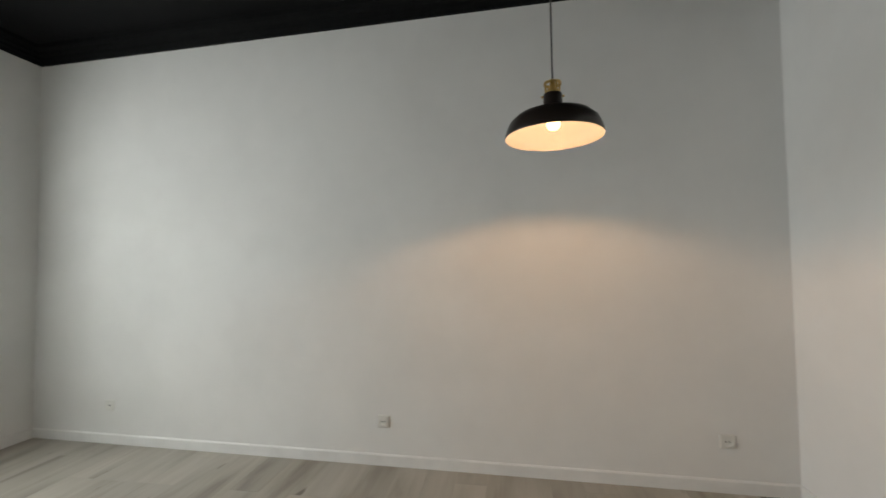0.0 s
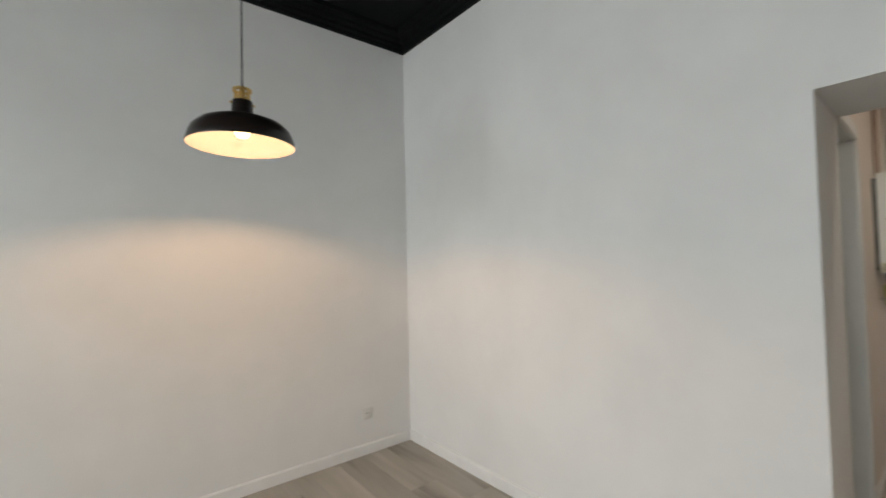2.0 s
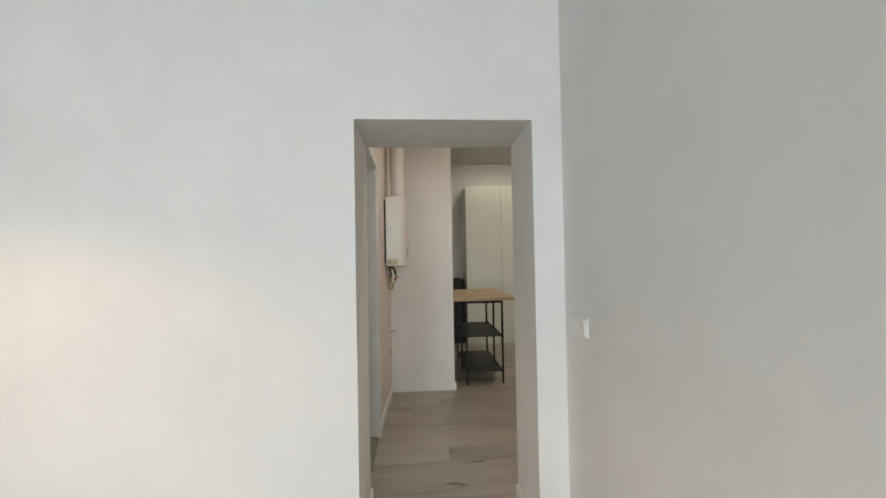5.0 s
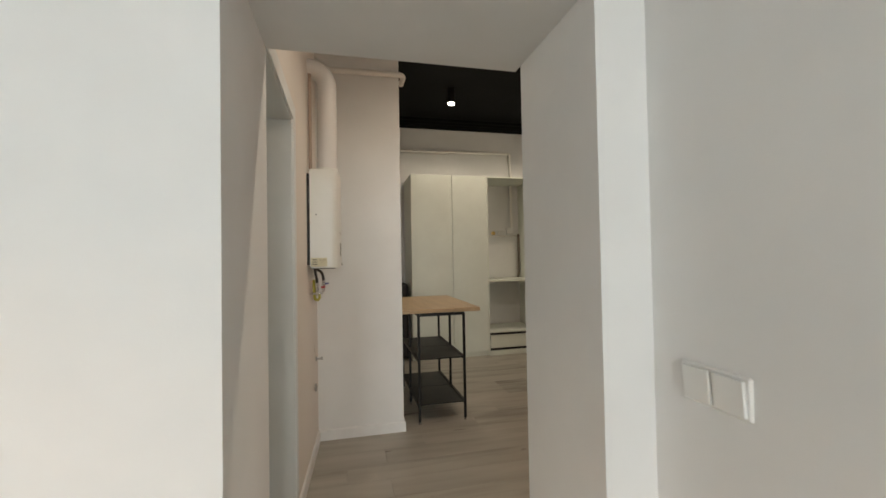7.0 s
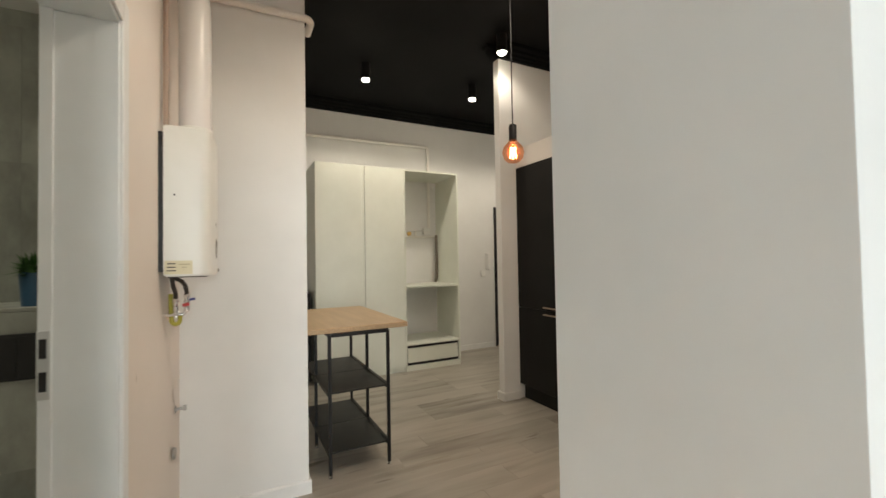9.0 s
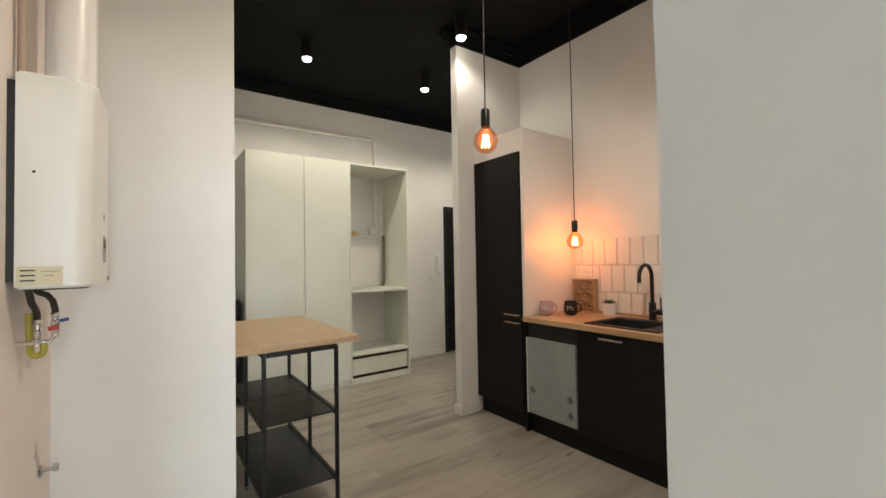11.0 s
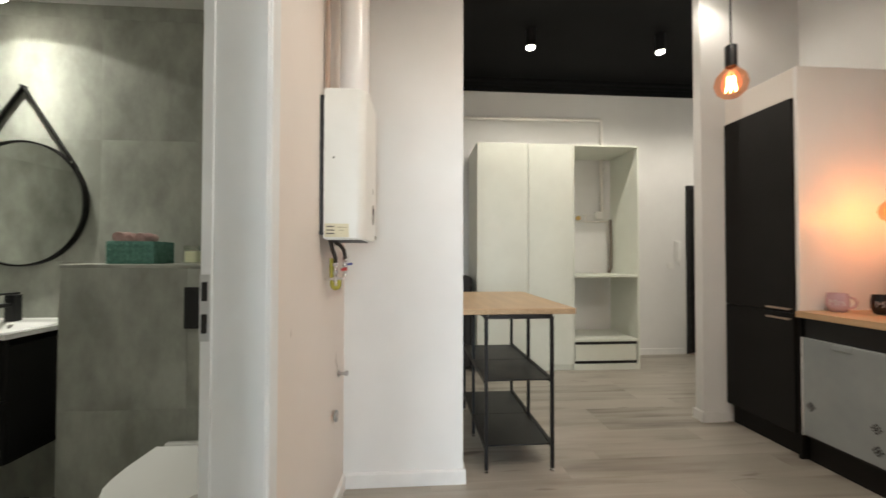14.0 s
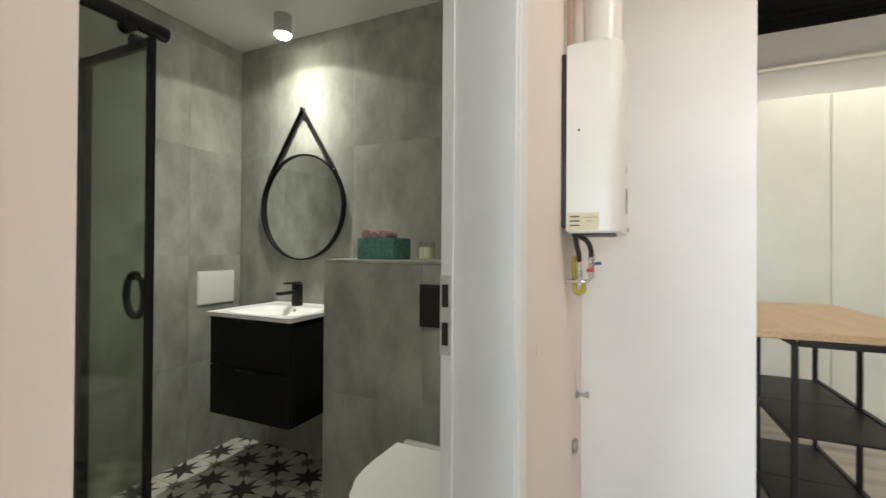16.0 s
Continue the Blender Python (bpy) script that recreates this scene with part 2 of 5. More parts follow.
WAX = material("cream_wax", (0.82, 0.81, 0.6), 0.5)
YELLOW = material("yellow_gas_hose", (0.4, 0.36, 0.05), 0.5)
HOSE = material("dark_rubber_hose", (0.03, 0.026, 0.022), 0.45)
RED = material("red_valve_lever", (0.45, 0.03, 0.03), 0.4)
BLUE = material("blue_valve_lever", (0.03, 0.05, 0.25), 0.4)
CREAM_LABEL = material("cream_paper_label", (0.72, 0.68, 0.5), 0.6)
INK = material("dark_ink", (0.03, 0.03, 0.03), 0.6)
LIGHT_INK = material("white_ink", (0.7, 0.7, 0.7), 0.6)
LILAC = material("lilac_glaze", (0.58, 0.42, 0.48), 0.25)
BLACK_GLAZE = material("black_glaze", (0.012, 0.012, 0.014), 0.2)
LEAF = material("green_leaf", (0.05, 0.13, 0.03), 0.5)
CORK = material("wine_cork", (0.4, 0.25, 0.13), 0.8)
grain(CORK, (0.22, 0.12, 0.06), (0.5, 0.33, 0.18), 60, 4)
PINE = material("light_wood_frame", (0.42, 0.3, 0.18), 0.55)
SINK = material("black_composite", (0.02, 0.02, 0.021), 0.5)
grain(SINK, (0.009, 0.009, 0.01), (0.018, 0.018, 0.019), 250, 2)
COPPER_PIPE = material("painted_pipe", (0.84, 0.82, 0.78), 0.4)
BLUE_POT = material("blue_pot", (0.03, 0.09, 0.16), 0.4)
BRAID = material("braided_hose", (0.2, 0.17, 0.14), 0.45, 0.5)
SHADE_IN = material("cream_lamp_inside", (0.12, 0.118, 0.11), 0.5)
SHADE_OUT = material("dark_brown_lamp_enamel", (0.018, 0.013, 0.011), 0.3)


def glass(name, colour, rough=0.0, gloss=0.06):
    """A clear pane: light passes straight, with a faint gloss."""
    mat = bpy.data.materials.new(name)
    mat.use_nodes = True
    t = mat.node_tree
    t.nodes.clear()
    out = t.nodes.new("ShaderNodeOutputMaterial")
    tr = t.nodes.new("ShaderNodeBsdfTransparent")
    tr.inputs[0].default_value = (*colour, 1)
    gl = t.nodes.new("ShaderNodeBsdfGlossy")
    gl.inputs["Roughness"].default_value = rough
    mx = t.nodes.new("ShaderNodeMixShader")
    mx.inputs[0].default_value = gloss
    t.links.new(tr.outputs[0], mx.inputs[1])
    t.links.new(gl.outputs[0], mx.inputs[2])
    t.links.new(mx.outputs[0], out.inputs[0])
    return mat


PANE = glass("clear_glass", (0.88, 0.905, 0.865))
AMBER_GLASS = glass("amber_glass", (0.91, 0.68, 0.55), 0.02, 0.08)
t = AMBER_GLASS.node_tree
tl = t.nodes.new("ShaderNodeBsdfTranslucent")
tl.inputs[0].default_value = (0.9, 0.45, 0.36, 1)
coat = t.nodes.new("ShaderNodeMixShader")
coat.inputs[0].default_value = 0.008
old = t.nodes["Transparent BSDF"].outputs[0]
top = old.links[0].to_socket
t.links.new(old, coat.inputs[1])
t.links.new(tl.outputs[0], coat.inputs[2])
t.links.new(coat.outputs[0], top)
CANDLE_GLASS = glass("candle_glass", (0.95, 0.96, 0.93))


def glow(name, colour, strength):
    mat = material(name, (0, 0, 0))
    b = principled(mat)
    b.inputs["Emission Color"].default_value = (*colour, 1)
    b.inputs["Emission Strength"].default_value = strength
    return mat


BULB_GLOW = glow("warm_bulb_glow", (1.0, 0.78, 0.42), 6)
SPOT_GLOW = glow("spot_glow", (1.0, 0.93, 0.78), 25)
FILAMENT = glow("filament_glow", (1.0, 0.62, 0.25), 22)

# ---- building tools ----
BASE = {}


def thing(name, label, category, at=(0, 0, 0), group="", kind=""):
    ob = new(name)
    ob.empty_display_size = 0.05
    ob.location = at
    BASE[ob.name] = Vector(at)
    return tagged(ob, label, category, group, kind)


def part(name, bm, mat, parent=None, label="", smooth=False):
    """One mesh from a bmesh in world places, under a thing or a part."""
    me = bpy.data.meshes.new(name)
    if parent:
        bmesh.ops.translate(bm, verts=bm.verts, vec=-BASE[parent.name])
    bmesh.ops.recalc_face_normals(bm, faces=bm.faces)
    if smooth:
        for f in bm.faces:
            f.smooth = True
        for e in bm.edges:
            if len(e.link_faces) == 2 and e.calc_face_angle(0) > radians(38):
                e.smooth = False
    bm.to_mesh(me)
    bm.free()
    me.materials.append(mat)
    ob = new(name, me)
    if parent:
        ob.parent = parent
        BASE[ob.name] = BASE[parent.name]
    else:
        BASE[ob.name] = Vector((0, 0, 0))
    return tagged(ob, label)


def single(name, bm, mat, label, category="", kind="", smooth=False, group=""):
    return tagged(part(name, bm, mat, None, label, smooth), "", category, group, kind)


def box(lo, hi, bevel=0.0, bm=None, m=None, segs=1):
    """Adds a box, with rounded edges, to bm."""
    bm = bm or bmesh.new()
    vs = bmesh.ops.create_cube(bm, size=1.0)["verts"]
    for v in vs:
        v.co = Vector([lo[i] + (v.co[i] + 0.5) * (hi[i] - lo[i]) for i in range(3)])
    if bevel:
        es = list({e for v in vs for e in v.link_edges})
        r = bmesh.ops.bevel(bm, geom=es, offset=bevel, segments=segs, profile=0.7, affect="EDGES")
        vs = list({v for f in r["faces"] for v in f.verts} | {v for v in vs if v.is_valid})
    if m:
        bmesh.ops.transform(bm, matrix=m, verts=vs)
    return bm


def lathe(profile, at, segs=32, bm=None, m=None):
    """A turned shape: profile of (radius, height)."""
    bm = bm or bmesh.new()
    m = m or Matrix.Translation(at)
    rings = []
    for r, z in profile:
        if r < 1e-5:
            rings.append([bm.verts.new(m @ Vector((0, 0, z)))])
        else:
            rings.append([bm.verts.new(m @ Vector((r * math.cos(a), r * math.sin(a), z))) for a in (2 * math.pi * k / segs for k in range(segs))])
    for a, b in zip(rings, rings[1:]):
        for k in range(segs):
            q = [a[k % len(a)], a[(k + 1) % len(a)], b[(k + 1) % len(b)], b[k % len(b)]]
            q = list(dict.fromkeys(q))
            if len(q) > 2:
                bm.faces.new(q)
    return bm


def tube(points, r, segs=12, bm=None, caps=True):
    """A round bar along points."""
    bm = bm or bmesh.new()
    pts = [Vector(p) for p in points]
    rings, up = [], None
    for i, p in enumerate(pts):
        d = (pts[min(i + 1, len(pts) - 1)] - pts[max(i - 1, 0)]).normalized()
        if up is None:
            up = d.orthogonal().normalized()
        up = (up - d * up.dot(d)).normalized()
        side = d.cross(up)
        rings.append([bm.verts.new(p + r * (math.cos(a) * up + math.sin(a) * side)) for a in (2 * math.pi * k / segs for k in range(segs))])
    for a, b in zip(rings, rings[1:]):
        for k in range(segs):
            bm.faces.new((a[k], a[(k + 1) % segs], b[(k + 1) % segs], b[k]))
    if caps:
        bm.faces.new(rings[0])
        bm.faces.new(rings[-1])
    return bm


def arc(centre, a, b, r, t0, t1, n=8):
    """Points on an arc in the plane of the unit vectors a and b."""
    c, a, b = Vector(centre), Vector(a), Vector(b)
    return [c + r * (math.cos(radians(t0 + (t1 - t0) * k / n)) * a + math.sin(radians(t0 + (t1 - t0) * k / n)) * b) for k in range(n + 1)]


def prism(outline, z0, z1, bm=None):
    """An upright block over an outline of (x, y)."""
    bm = bm or bmesh.new()
    lo = [bm.verts.new((x, y, z0)) for x, y in outline]
    hi = [bm.verts.new((x, y, z1)) for x, y in outline]
    bm.faces.new(lo[::-1])
    bm.faces.new(hi)
    n = len(lo)
    for k in range(n):
        bm.faces.new((lo[k], lo[(k + 1) % n], hi[(k + 1) % n], hi[k]))
    return bm


def structure(name, bm, mat, label, category="wall"):
    return single(name, bm, mat, label, category, "structure")


def sweep_wall(profile, runs, bm=None):
    """A moulding: profile of (out from wall, up), along runs of (start, end, out direction)."""
    bm = bm or bmesh.new()
    for a, b, out in runs:
        a, b, out = Vector(a), Vector(b), Vector(out)
        r0 = [bm.verts.new(a + out * u + Vector((0, 0, v))) for u, v in profile]
        r1 = [bm.verts.new(b + out * u + Vector((0, 0, v))) for u, v in profile]
        for k in range(len(profile) - 1):
            bm.faces.new((r0[k], r0[k + 1], r1[k + 1], r1[k]))
        bm.faces.new(r0)
        bm.faces.new(r1[::-1])
    return bm

# ---- structure ----
YAL = YA + 0.15                                # the long wall runs slightly askew
wall = structure("wall_long", prism([(XL - 0.6, YAL + 0.012), (XT, YA - 0.012), (XT, YA + 0.5), (XL - 0.6, YA + 0.5)], -0.05, 3.6), WHITE, "white painted long wall of the empty room")
bm = bmesh.new()
z0, z1 = WZ
edges = [YC - 0.3, WINS[1][0], WINS[1][1], WINS[0][0], WINS[0][1], YAL]
for k in (0, 2, 4):
    box((XL - 0.6, edges[k], -0.05), (XL, edges[k + 1], 3.6), bm=bm)
for wa, wb in WINS:
    box((XL - 0.6, wa, -0.05), (XL, wb, z0), bm=bm)
    box((XL - 0.6, wa, z1), (XL, wb, 3.6), bm=bm)
structure("wall_window", bm, WHITE, "thick white wall with two unseen window openings placed for the daylight")
bm = bmesh.new()
prism([(XB, DL), (XT, 0.024), (XT, YA + 0.1), (XB, YA + 0.1)], -0.05, 3.6, bm)
prism([(XB, YK - 0.3), (XR, YK - 0.3), (XR, DRB), (XB, DR)], -0.05, 3.6, bm)
prism([(XB, DR), (XR, DRB), (XT, DRB), (XT, 0.024), (XB, DL)], DH, 3.6, bm)
structure("wall_doorway", bm, WHITE, "thick white wall with an open doorway and no door leaf")
structure("wall_switch", box((XL, YC - 0.3, -0.05), (XB, YC, 3.6)), WHITE, "white painted wall with the light switch")
structure("floor", box((XL - 0.4, YE - 0.2, -0.2), (XF + 0.3, YA + 0.4, -0.012)), SUBFLOOR, "level base under the laminate boards", "floor")
structure("ceiling_room", box((XL - 0.01, YC - 0.01, H1), (XB + 0.01, YA + 0.2, H1 + 0.1)), BLACK_PAINT, "matt black painted ceiling of the empty room", "ceiling")
structure("ceiling_hall", box((XT - 0.01, YE - 0.01, H2), (XF + 0.01, 0.31, H2 + 0.1)), BLACK_PAINT, "matt black painted ceiling of hall and kitchen", "ceiling")

# hall side wall with the bathroom doorway
BX0, BX1, BZ = 0.509, 1.31, 2.035
bm = bmesh.new()
prism([(XT, 0.054), (BX0, 0.054), (BX0, 0.2), (XT, 0.2)], -0.05, 3.4, bm)
prism([(BX0, 0.05), (BX1, 0.05), (BX1, 0.2), (BX0, 0.2)], BZ, 3.4, bm)
prism([(BX1, 0.05), (2.27, 0.0), (2.27, 0.2), (BX1, 0.2)], -0.05, 3.4, bm)
structure("wall_hall", bm, PEACH, "warm white hall wall with the bathroom doorway and water heater")
structure("wall_pier", box((XP, YP, -0.05), (2.42, YBW + 0.27, 3.4)), WHITE, "white wall end between hall and kitchen")
structure("wall_kitchen_end", box((2.42, 0.3, -0.05), (XF + 0.3, 0.5, 3.4)), WHITE, "plain white wall closing the kitchen")
structure("wall_far", box((XF, YE, -0.05), (XF + 0.3, 0.3, 3.4)), WHITE, "white wall behind the wardrobe with the entrance door")
structure("wall_kitchen", box((XT, YK - 0.3, -0.05), (2.92, YK, 3.4)), WHITE, "white kitchen wall behind the worktop")
bm = box((2.92, YK - 0.3, -0.05), (3.0, -2.43, 3.4))
structure("wall_partition", bm, WHITE, "white partition beside the tall black cabinet")
bm = box((2.9, YE - 0.2, -0.05), (XF + 0.3, YE, 3.4))
box((2.9, YE, -0.05), (3.0, YK - 0.3, 3.4), bm=bm)
structure("wall_entrance", bm, WHITE, "plain white walls closing the entrance")

# bathroom shell
structure("wall_bath_back", box((XT, YBW + 0.012, -0.05), (XP, YBW + 0.27, 2.7)), GROUT, "bathroom back wall clad in concrete-look tiles")
structure("ceiling_bath", box((XT, 0.2, HB), (XP, YBW + 0.012, HB + 0.1)), BATH_CEILING, "lowered off-white bathroom ceiling", "ceiling")
bath_floor = structure("floor_bath", box((XT, 0.05, -0.011), (XP, YBW + 0.012, 0.012)), GROUT, "bathroom floor with star patterned cement tiles", "floor")

# skirting
SK = [(0, 0), (0.014, 0), (0.014, 0.066), (0.008, 0.074), (0, 0.074)]
runs = [((XL, YAL, 0), (XB, YA, 0), (0, -1, 0)), ((XB, YA, 0), (XB, DL, 0), (-1, 0, 0)), ((XB, DR, 0), (XB, YC, 0), (-1, 0, 0)),
        ((XL, YC, 0), (XB, YC, 0), (0, 1, 0)), ((XL, YC, 0), (XL, YAL, 0), (1, 0, 0)), ((XB, DL, 0), (XT, 0.024, 0), (0, -1, 0)), ((XB, DR, 0), (XR, DRB, 0), (0, 1, 0))]
structure("baseboard_room", sweep_wall(SK, runs), TRIM, "low white skirting board round the empty room", "skirting")
nrm = Vector((-0.05, -0.96, 0)).normalized()
runs = [((BX1 + 0.06, 0.047, 0), (2.266, 0.0, 0), nrm), ((XP, 0.0, 0), (XP, YP - 0.014, 0), (-1, 0, 0)), ((XP, YP, 0), (2.42, YP, 0), (0, -1, 0)),
        ((XF, -3.66, 0), (XF, -2.75, 0), (-1, 0, 0)), ((XF, -1.0, 0), (XF, 0.3, 0), (-1, 0, 0)),
        ((2.92, -2.6, 0), (2.92, -2.416, 0), (-1, 0, 0)), ((2.906, -2.43, 0), (3.014, -2.43, 0), (0, 1, 0)), ((3.0, -2.43, 0), (3.0, YE, 0), (1, 0, 0)), ((XR, DRB, 0), (XR, -2.5, 0), (1, 0, 0))]
structure("baseboard_hall", sweep_wall(SK, runs), TRIM, "low white skirting board in hall and kitchen", "skirting")

# black cornices
CR = [(0, 0), (0.025, 0), (0.03, 0.022), (0.045, 0.03), (0.05, 0.05), (0.072, 0.058), (0.08, 0.08), (0.115, 0.09), (0.12, 0.12), (0, 0.12)]
z = H1 - 0.12
runs = [((XL, YAL, z), (XB, YA, z), (0, -1, 0)), ((XB, YC, z), (XB, YA, z), (-1, 0, 0)), ((XL, YC, z), (XB, YC, z), (0, 1, 0)), ((XL, YC, z), (XL, YAL, z), (1, 0, 0))]
structure("trim_cornice_room", sweep_wall(CR, runs), BLACK_PAINT, "stepped black plaster cornice of the empty room", "cornice")
z = H2 - 0.12
runs = [((XF, YE, z), (XF, 0.3, z), (-1, 0, 0)), ((XT, YK, z), (2.92, YK, z), (0, 1, 0)), ((2.92, YK, z), (2.92, -2.43, z), (-1, 0, 0)),
        ((2.92, -2.43, z), (3.0, -2.43, z), (0, 1, 0)), ((XR, YK, z), (XR, DRB, z), (1, 0, 0)), ((2.42, 0.3, z), (XF, 0.3, z), (0, -1, 0))]
structure("trim_cornice_hall", sweep_wall(CR, runs), BLACK_PAINT, "black plaster cornice of hall and kitchen", "cornice")

# bathroom door frame
door = thing("door_1", "white bathroom door frame, door swung out of sight", "door frame", (BX0, 0.05, 0), kind="structure")
bm = box((1.25, 0.042, 0), (1.306, 0.208, BZ - 0.06), 0.003)
far_jamb = part("jamb", bm, DOOR_WHITE, door)
part("jamb", box((BX0 + 0.001, 0.12, 0), (BX0 + 0.02, 0.208, BZ - 0.06), 0.003), DOOR_WHITE, door)
part("head", box((BX0 + 0.002, 0.044, BZ - 0.06), (1.306, 0.208, BZ - 0.003), 0.001), DOOR_WHITE, door)
bm = box((1.256, 0.034, 0), (1.325, 0.049, BZ + 0.02), 0.003)
part("architrave", bm, DOOR_WHITE, door)
part("architrave", box((BX0 + 0.003, 0.034, BZ - 0.052), (1.2555, 0.0435, BZ + 0.02), 0.002), DOOR_WHITE, door)
part("rebate", box((1.242, 0.18, 0), (1.2495, 0.208, BZ - 0.061), 0.001), DOOR_WHITE, door)
st = part("strike_plate", box((1.24, 0.183, 0.955), (1.2415, 0.209, 1.13), 0.0004), SATIN, door, "satin steel strike plate")
part("latch_hole", box((1.239, 0.189, 1.06), (1.2398, 0.204, 1.11)), DARK_PLASTIC, st)
part("latch_hole", box((1.239, 0.189, 0.976), (1.2398, 0.204, 1.026)), DARK_PLASTIC, st)

# ---- windows (the daylight's openings, out of view; the second one added) ----
xa, xb = XL - 0.52, XL - 0.46
for k, (wa, wb) in enumerate(WINS):
    win = thing("window_%d" % (k + 1), "tall white framed window, out of view, placed for the daylight", "window", (XL - 0.49, (wa + wb) / 2, z0), kind="structure")
    wm = (wa + wb) / 2
    for ya, yb in ((wa, wa + 0.06), (wm - 0.05, wm + 0.05), (wb - 0.06, wb)):
        part("window_stile", box((xa, ya, z0), (xb, yb, z1), 0.004), TRIM, win)
    for ya, yb in ((wa + 0.06, wm - 0.05), (wm + 0.05, wb - 0.06)):
        for za in (z0, z1 - 0.06):
            part("window_rail", box((xa, ya, za), (xb, yb, za + 0.06), 0.004), TRIM, win)
        pn = part("pane", box((XL - 0.495, ya, z0 + 0.06), (XL - 0.489, yb, z1 - 0.06)), PANE, win)
        pn.visible_shadow = False


# ---- empty room ----
def power_socket(at, out, name="power_socket"):
    """A square wall socket with two pin holes; out: the way it faces."""
    ob = thing(name, "white square power socket set low in the wall", "socket", at, group="wall sockets")
    out = Vector(out)
    m = Matrix.Translation(at) @ out.to_track_quat("Z", "Y").to_matrix().to_4x4()
    part("plate", box((-0.041, -0.041, 0), (0.041, 0.041, 0.011), 0.004, m=m), SOCKET, ob)
    bm = lathe([(0.027, 0.0112), (0.029, 0.016), (0.022, 0.016), (0.02, 0.0125), (0, 0.0125)], at, 20, m=m)
    cup = part("well", bm, SOCKET, ob, smooth=True)
    for dx in (-0.0095, 0.0095):
        part("pin_hole", lathe([(0.0042, 0.0126), (0.0042, 0.0132), (0, 0.0132)], at, 8, m=m @ Matrix.Translation((dx, 0, 0))), INK, cup)
    return ob


for sx in (-4.67, -2.456, -0.372):
    power_socket((sx, YA - 0.0275 * sx, 0.292), (0, -1, 0))

sw = thing("light_switch", "white double rocker light switch by the doorway", "switch", (-0.165, YC, 1.032))
part("plate", box((-0.245, YC, 0.992), (-0.09, YC + 0.009, 1.073), 0.004), PVC, sw)
for xa in (-0.24, -0.167):
    m = Matrix.Translation((xa + 0.036, YC + 0.011, 1.0325)) @ Matrix.Rotation(radians(-4), 4, "X")
    part("rocker", box((-0.033, -0.002, -0.034), (0.033, 0.005, 0.034), 0.002, m=m), PVC, sw)


def cord(points, parent, mat=STEEL_BLACK, r=0.0035):
    return part("cord", tube(points, r, 8), mat, parent, smooth=True)


px, py = PEND
lampob = thing("pendant_lamp", "dark enamel dome pendant lamp, lit, with brass collar", "lamp", (px, py, 1.84))
R = 0.204
prof = [(R, 1.872), (R + 0.001, 1.878), (0.198, 1.905), (0.185, 1.935), (0.157, 1.962), (0.113, 1.98), (0.07, 1.988), (0.046, 1.998), (0.040, 2.02), (0.039, 2.055), (0.037, 2.06), (0, 2.06)]
part("shade", lathe(prof, (px, py, 0), 48), SHADE_OUT, lampob, "dark brown enamel shade", True)
inner = [(R - 0.0005, 1.872), (0.195, 1.903), (0.182, 1.932), (0.154, 1.958), (0.11, 1.976), (0.06, 1.984), (0, 1.986)]
part("shade_lining", lathe(inner, (px, py, 0), 48), SHADE_IN, lampob, "cream white lining", True)
part("collar", lathe([(0.0, 2.06), (0.033, 2.06), (0.033, 2.072), (0.012, 2.074), (0.012, 2.108), (0.0, 2.112)], (px, py, 0), 24), BRASS, lampob, "brass collar", True)
cage = bmesh.new()
for k in range(4):
    a = k * math.pi / 2 + 0.4
    tube([(px + 0.033 * math.cos(a), py + 0.033 * math.sin(a), 2.06), (px + 0.033 * math.cos(a), py + 0.033 * math.sin(a), 2.105)], 0.004, 6, cage)
lathe([(0.037, 2.1), (0.037, 2.11), (0.029, 2.11), (0.029, 2.1), (0.037, 2.1)], (px, py, 0), 20, cage)
part("cage", cage, BRASS, lampob, "brass cage ring", True)
part("screws", tube([(px - 0.048, py, 2.05), (px + 0.048, py, 2.05)], 0.005, 8), BRASS, lampob)
cord([(px, py, 2.108), (px, py, H1)], lampob, material("grey_textile_cord", (0.12, 0.12, 0.12), 0.8), 0.004)
gb = part("bulb", lathe([(0, 1.905), (0.019, 1.909), (0.029, 1.923), (0.028, 1.94), (0.017, 1.966), (0.014, 1.985), (0, 1.985)], (px, py, 0), 24), BULB_GLOW, lampob, "lit warm bulb", True)
gb.visible_shadow = False


# ---- hall: water heater, pipes, ceiling spots ----
BX, BZ0, BZ1 = 1.788, 1.245, 1.857
heater = thing("water_heater", "white enamel gas water heater hung on the hall wall", "water heater", (1.95, 0.0, BZ0))
# Mounting plate coloured dark to give the shade in the gap behind the casing.
part("shaded_back_plate", box((BX + 0.002, 0.0085, BZ0 + 0.02), (BX + 0.265, 0.034, BZ1 - 0.03)), DARK_PLASTIC, heater, "mounting plate, darkened for the shaded gap at the wall")
outline = [(BX, 0.008), (BX + 0.27, 0.008), (BX + 0.27, -0.166), (BX + 0.26, -0.176)]
outline += [(p.x, p.y) for p in arc((BX + 0.042, -0.116, 0), (0, -1, 0), (-1, 0, 0), 0.042, 0, 90, 8)]
bm = prism(outline, BZ0, BZ1)
bmesh.ops.bevel(bm, geom=[e for e in bm.edges if abs(e.verts[0].co.z - e.verts[1].co.z) < 1e-4], offset=0.006, segments=3, affect="EDGES")
part("casing", bm, ENAMEL, heater, smooth=True)


def on_front(x):
    """The place of the heater's slightly bowed front at x."""
    return -0.158 - 0.018 * (x - BX - 0.042) / 0.218


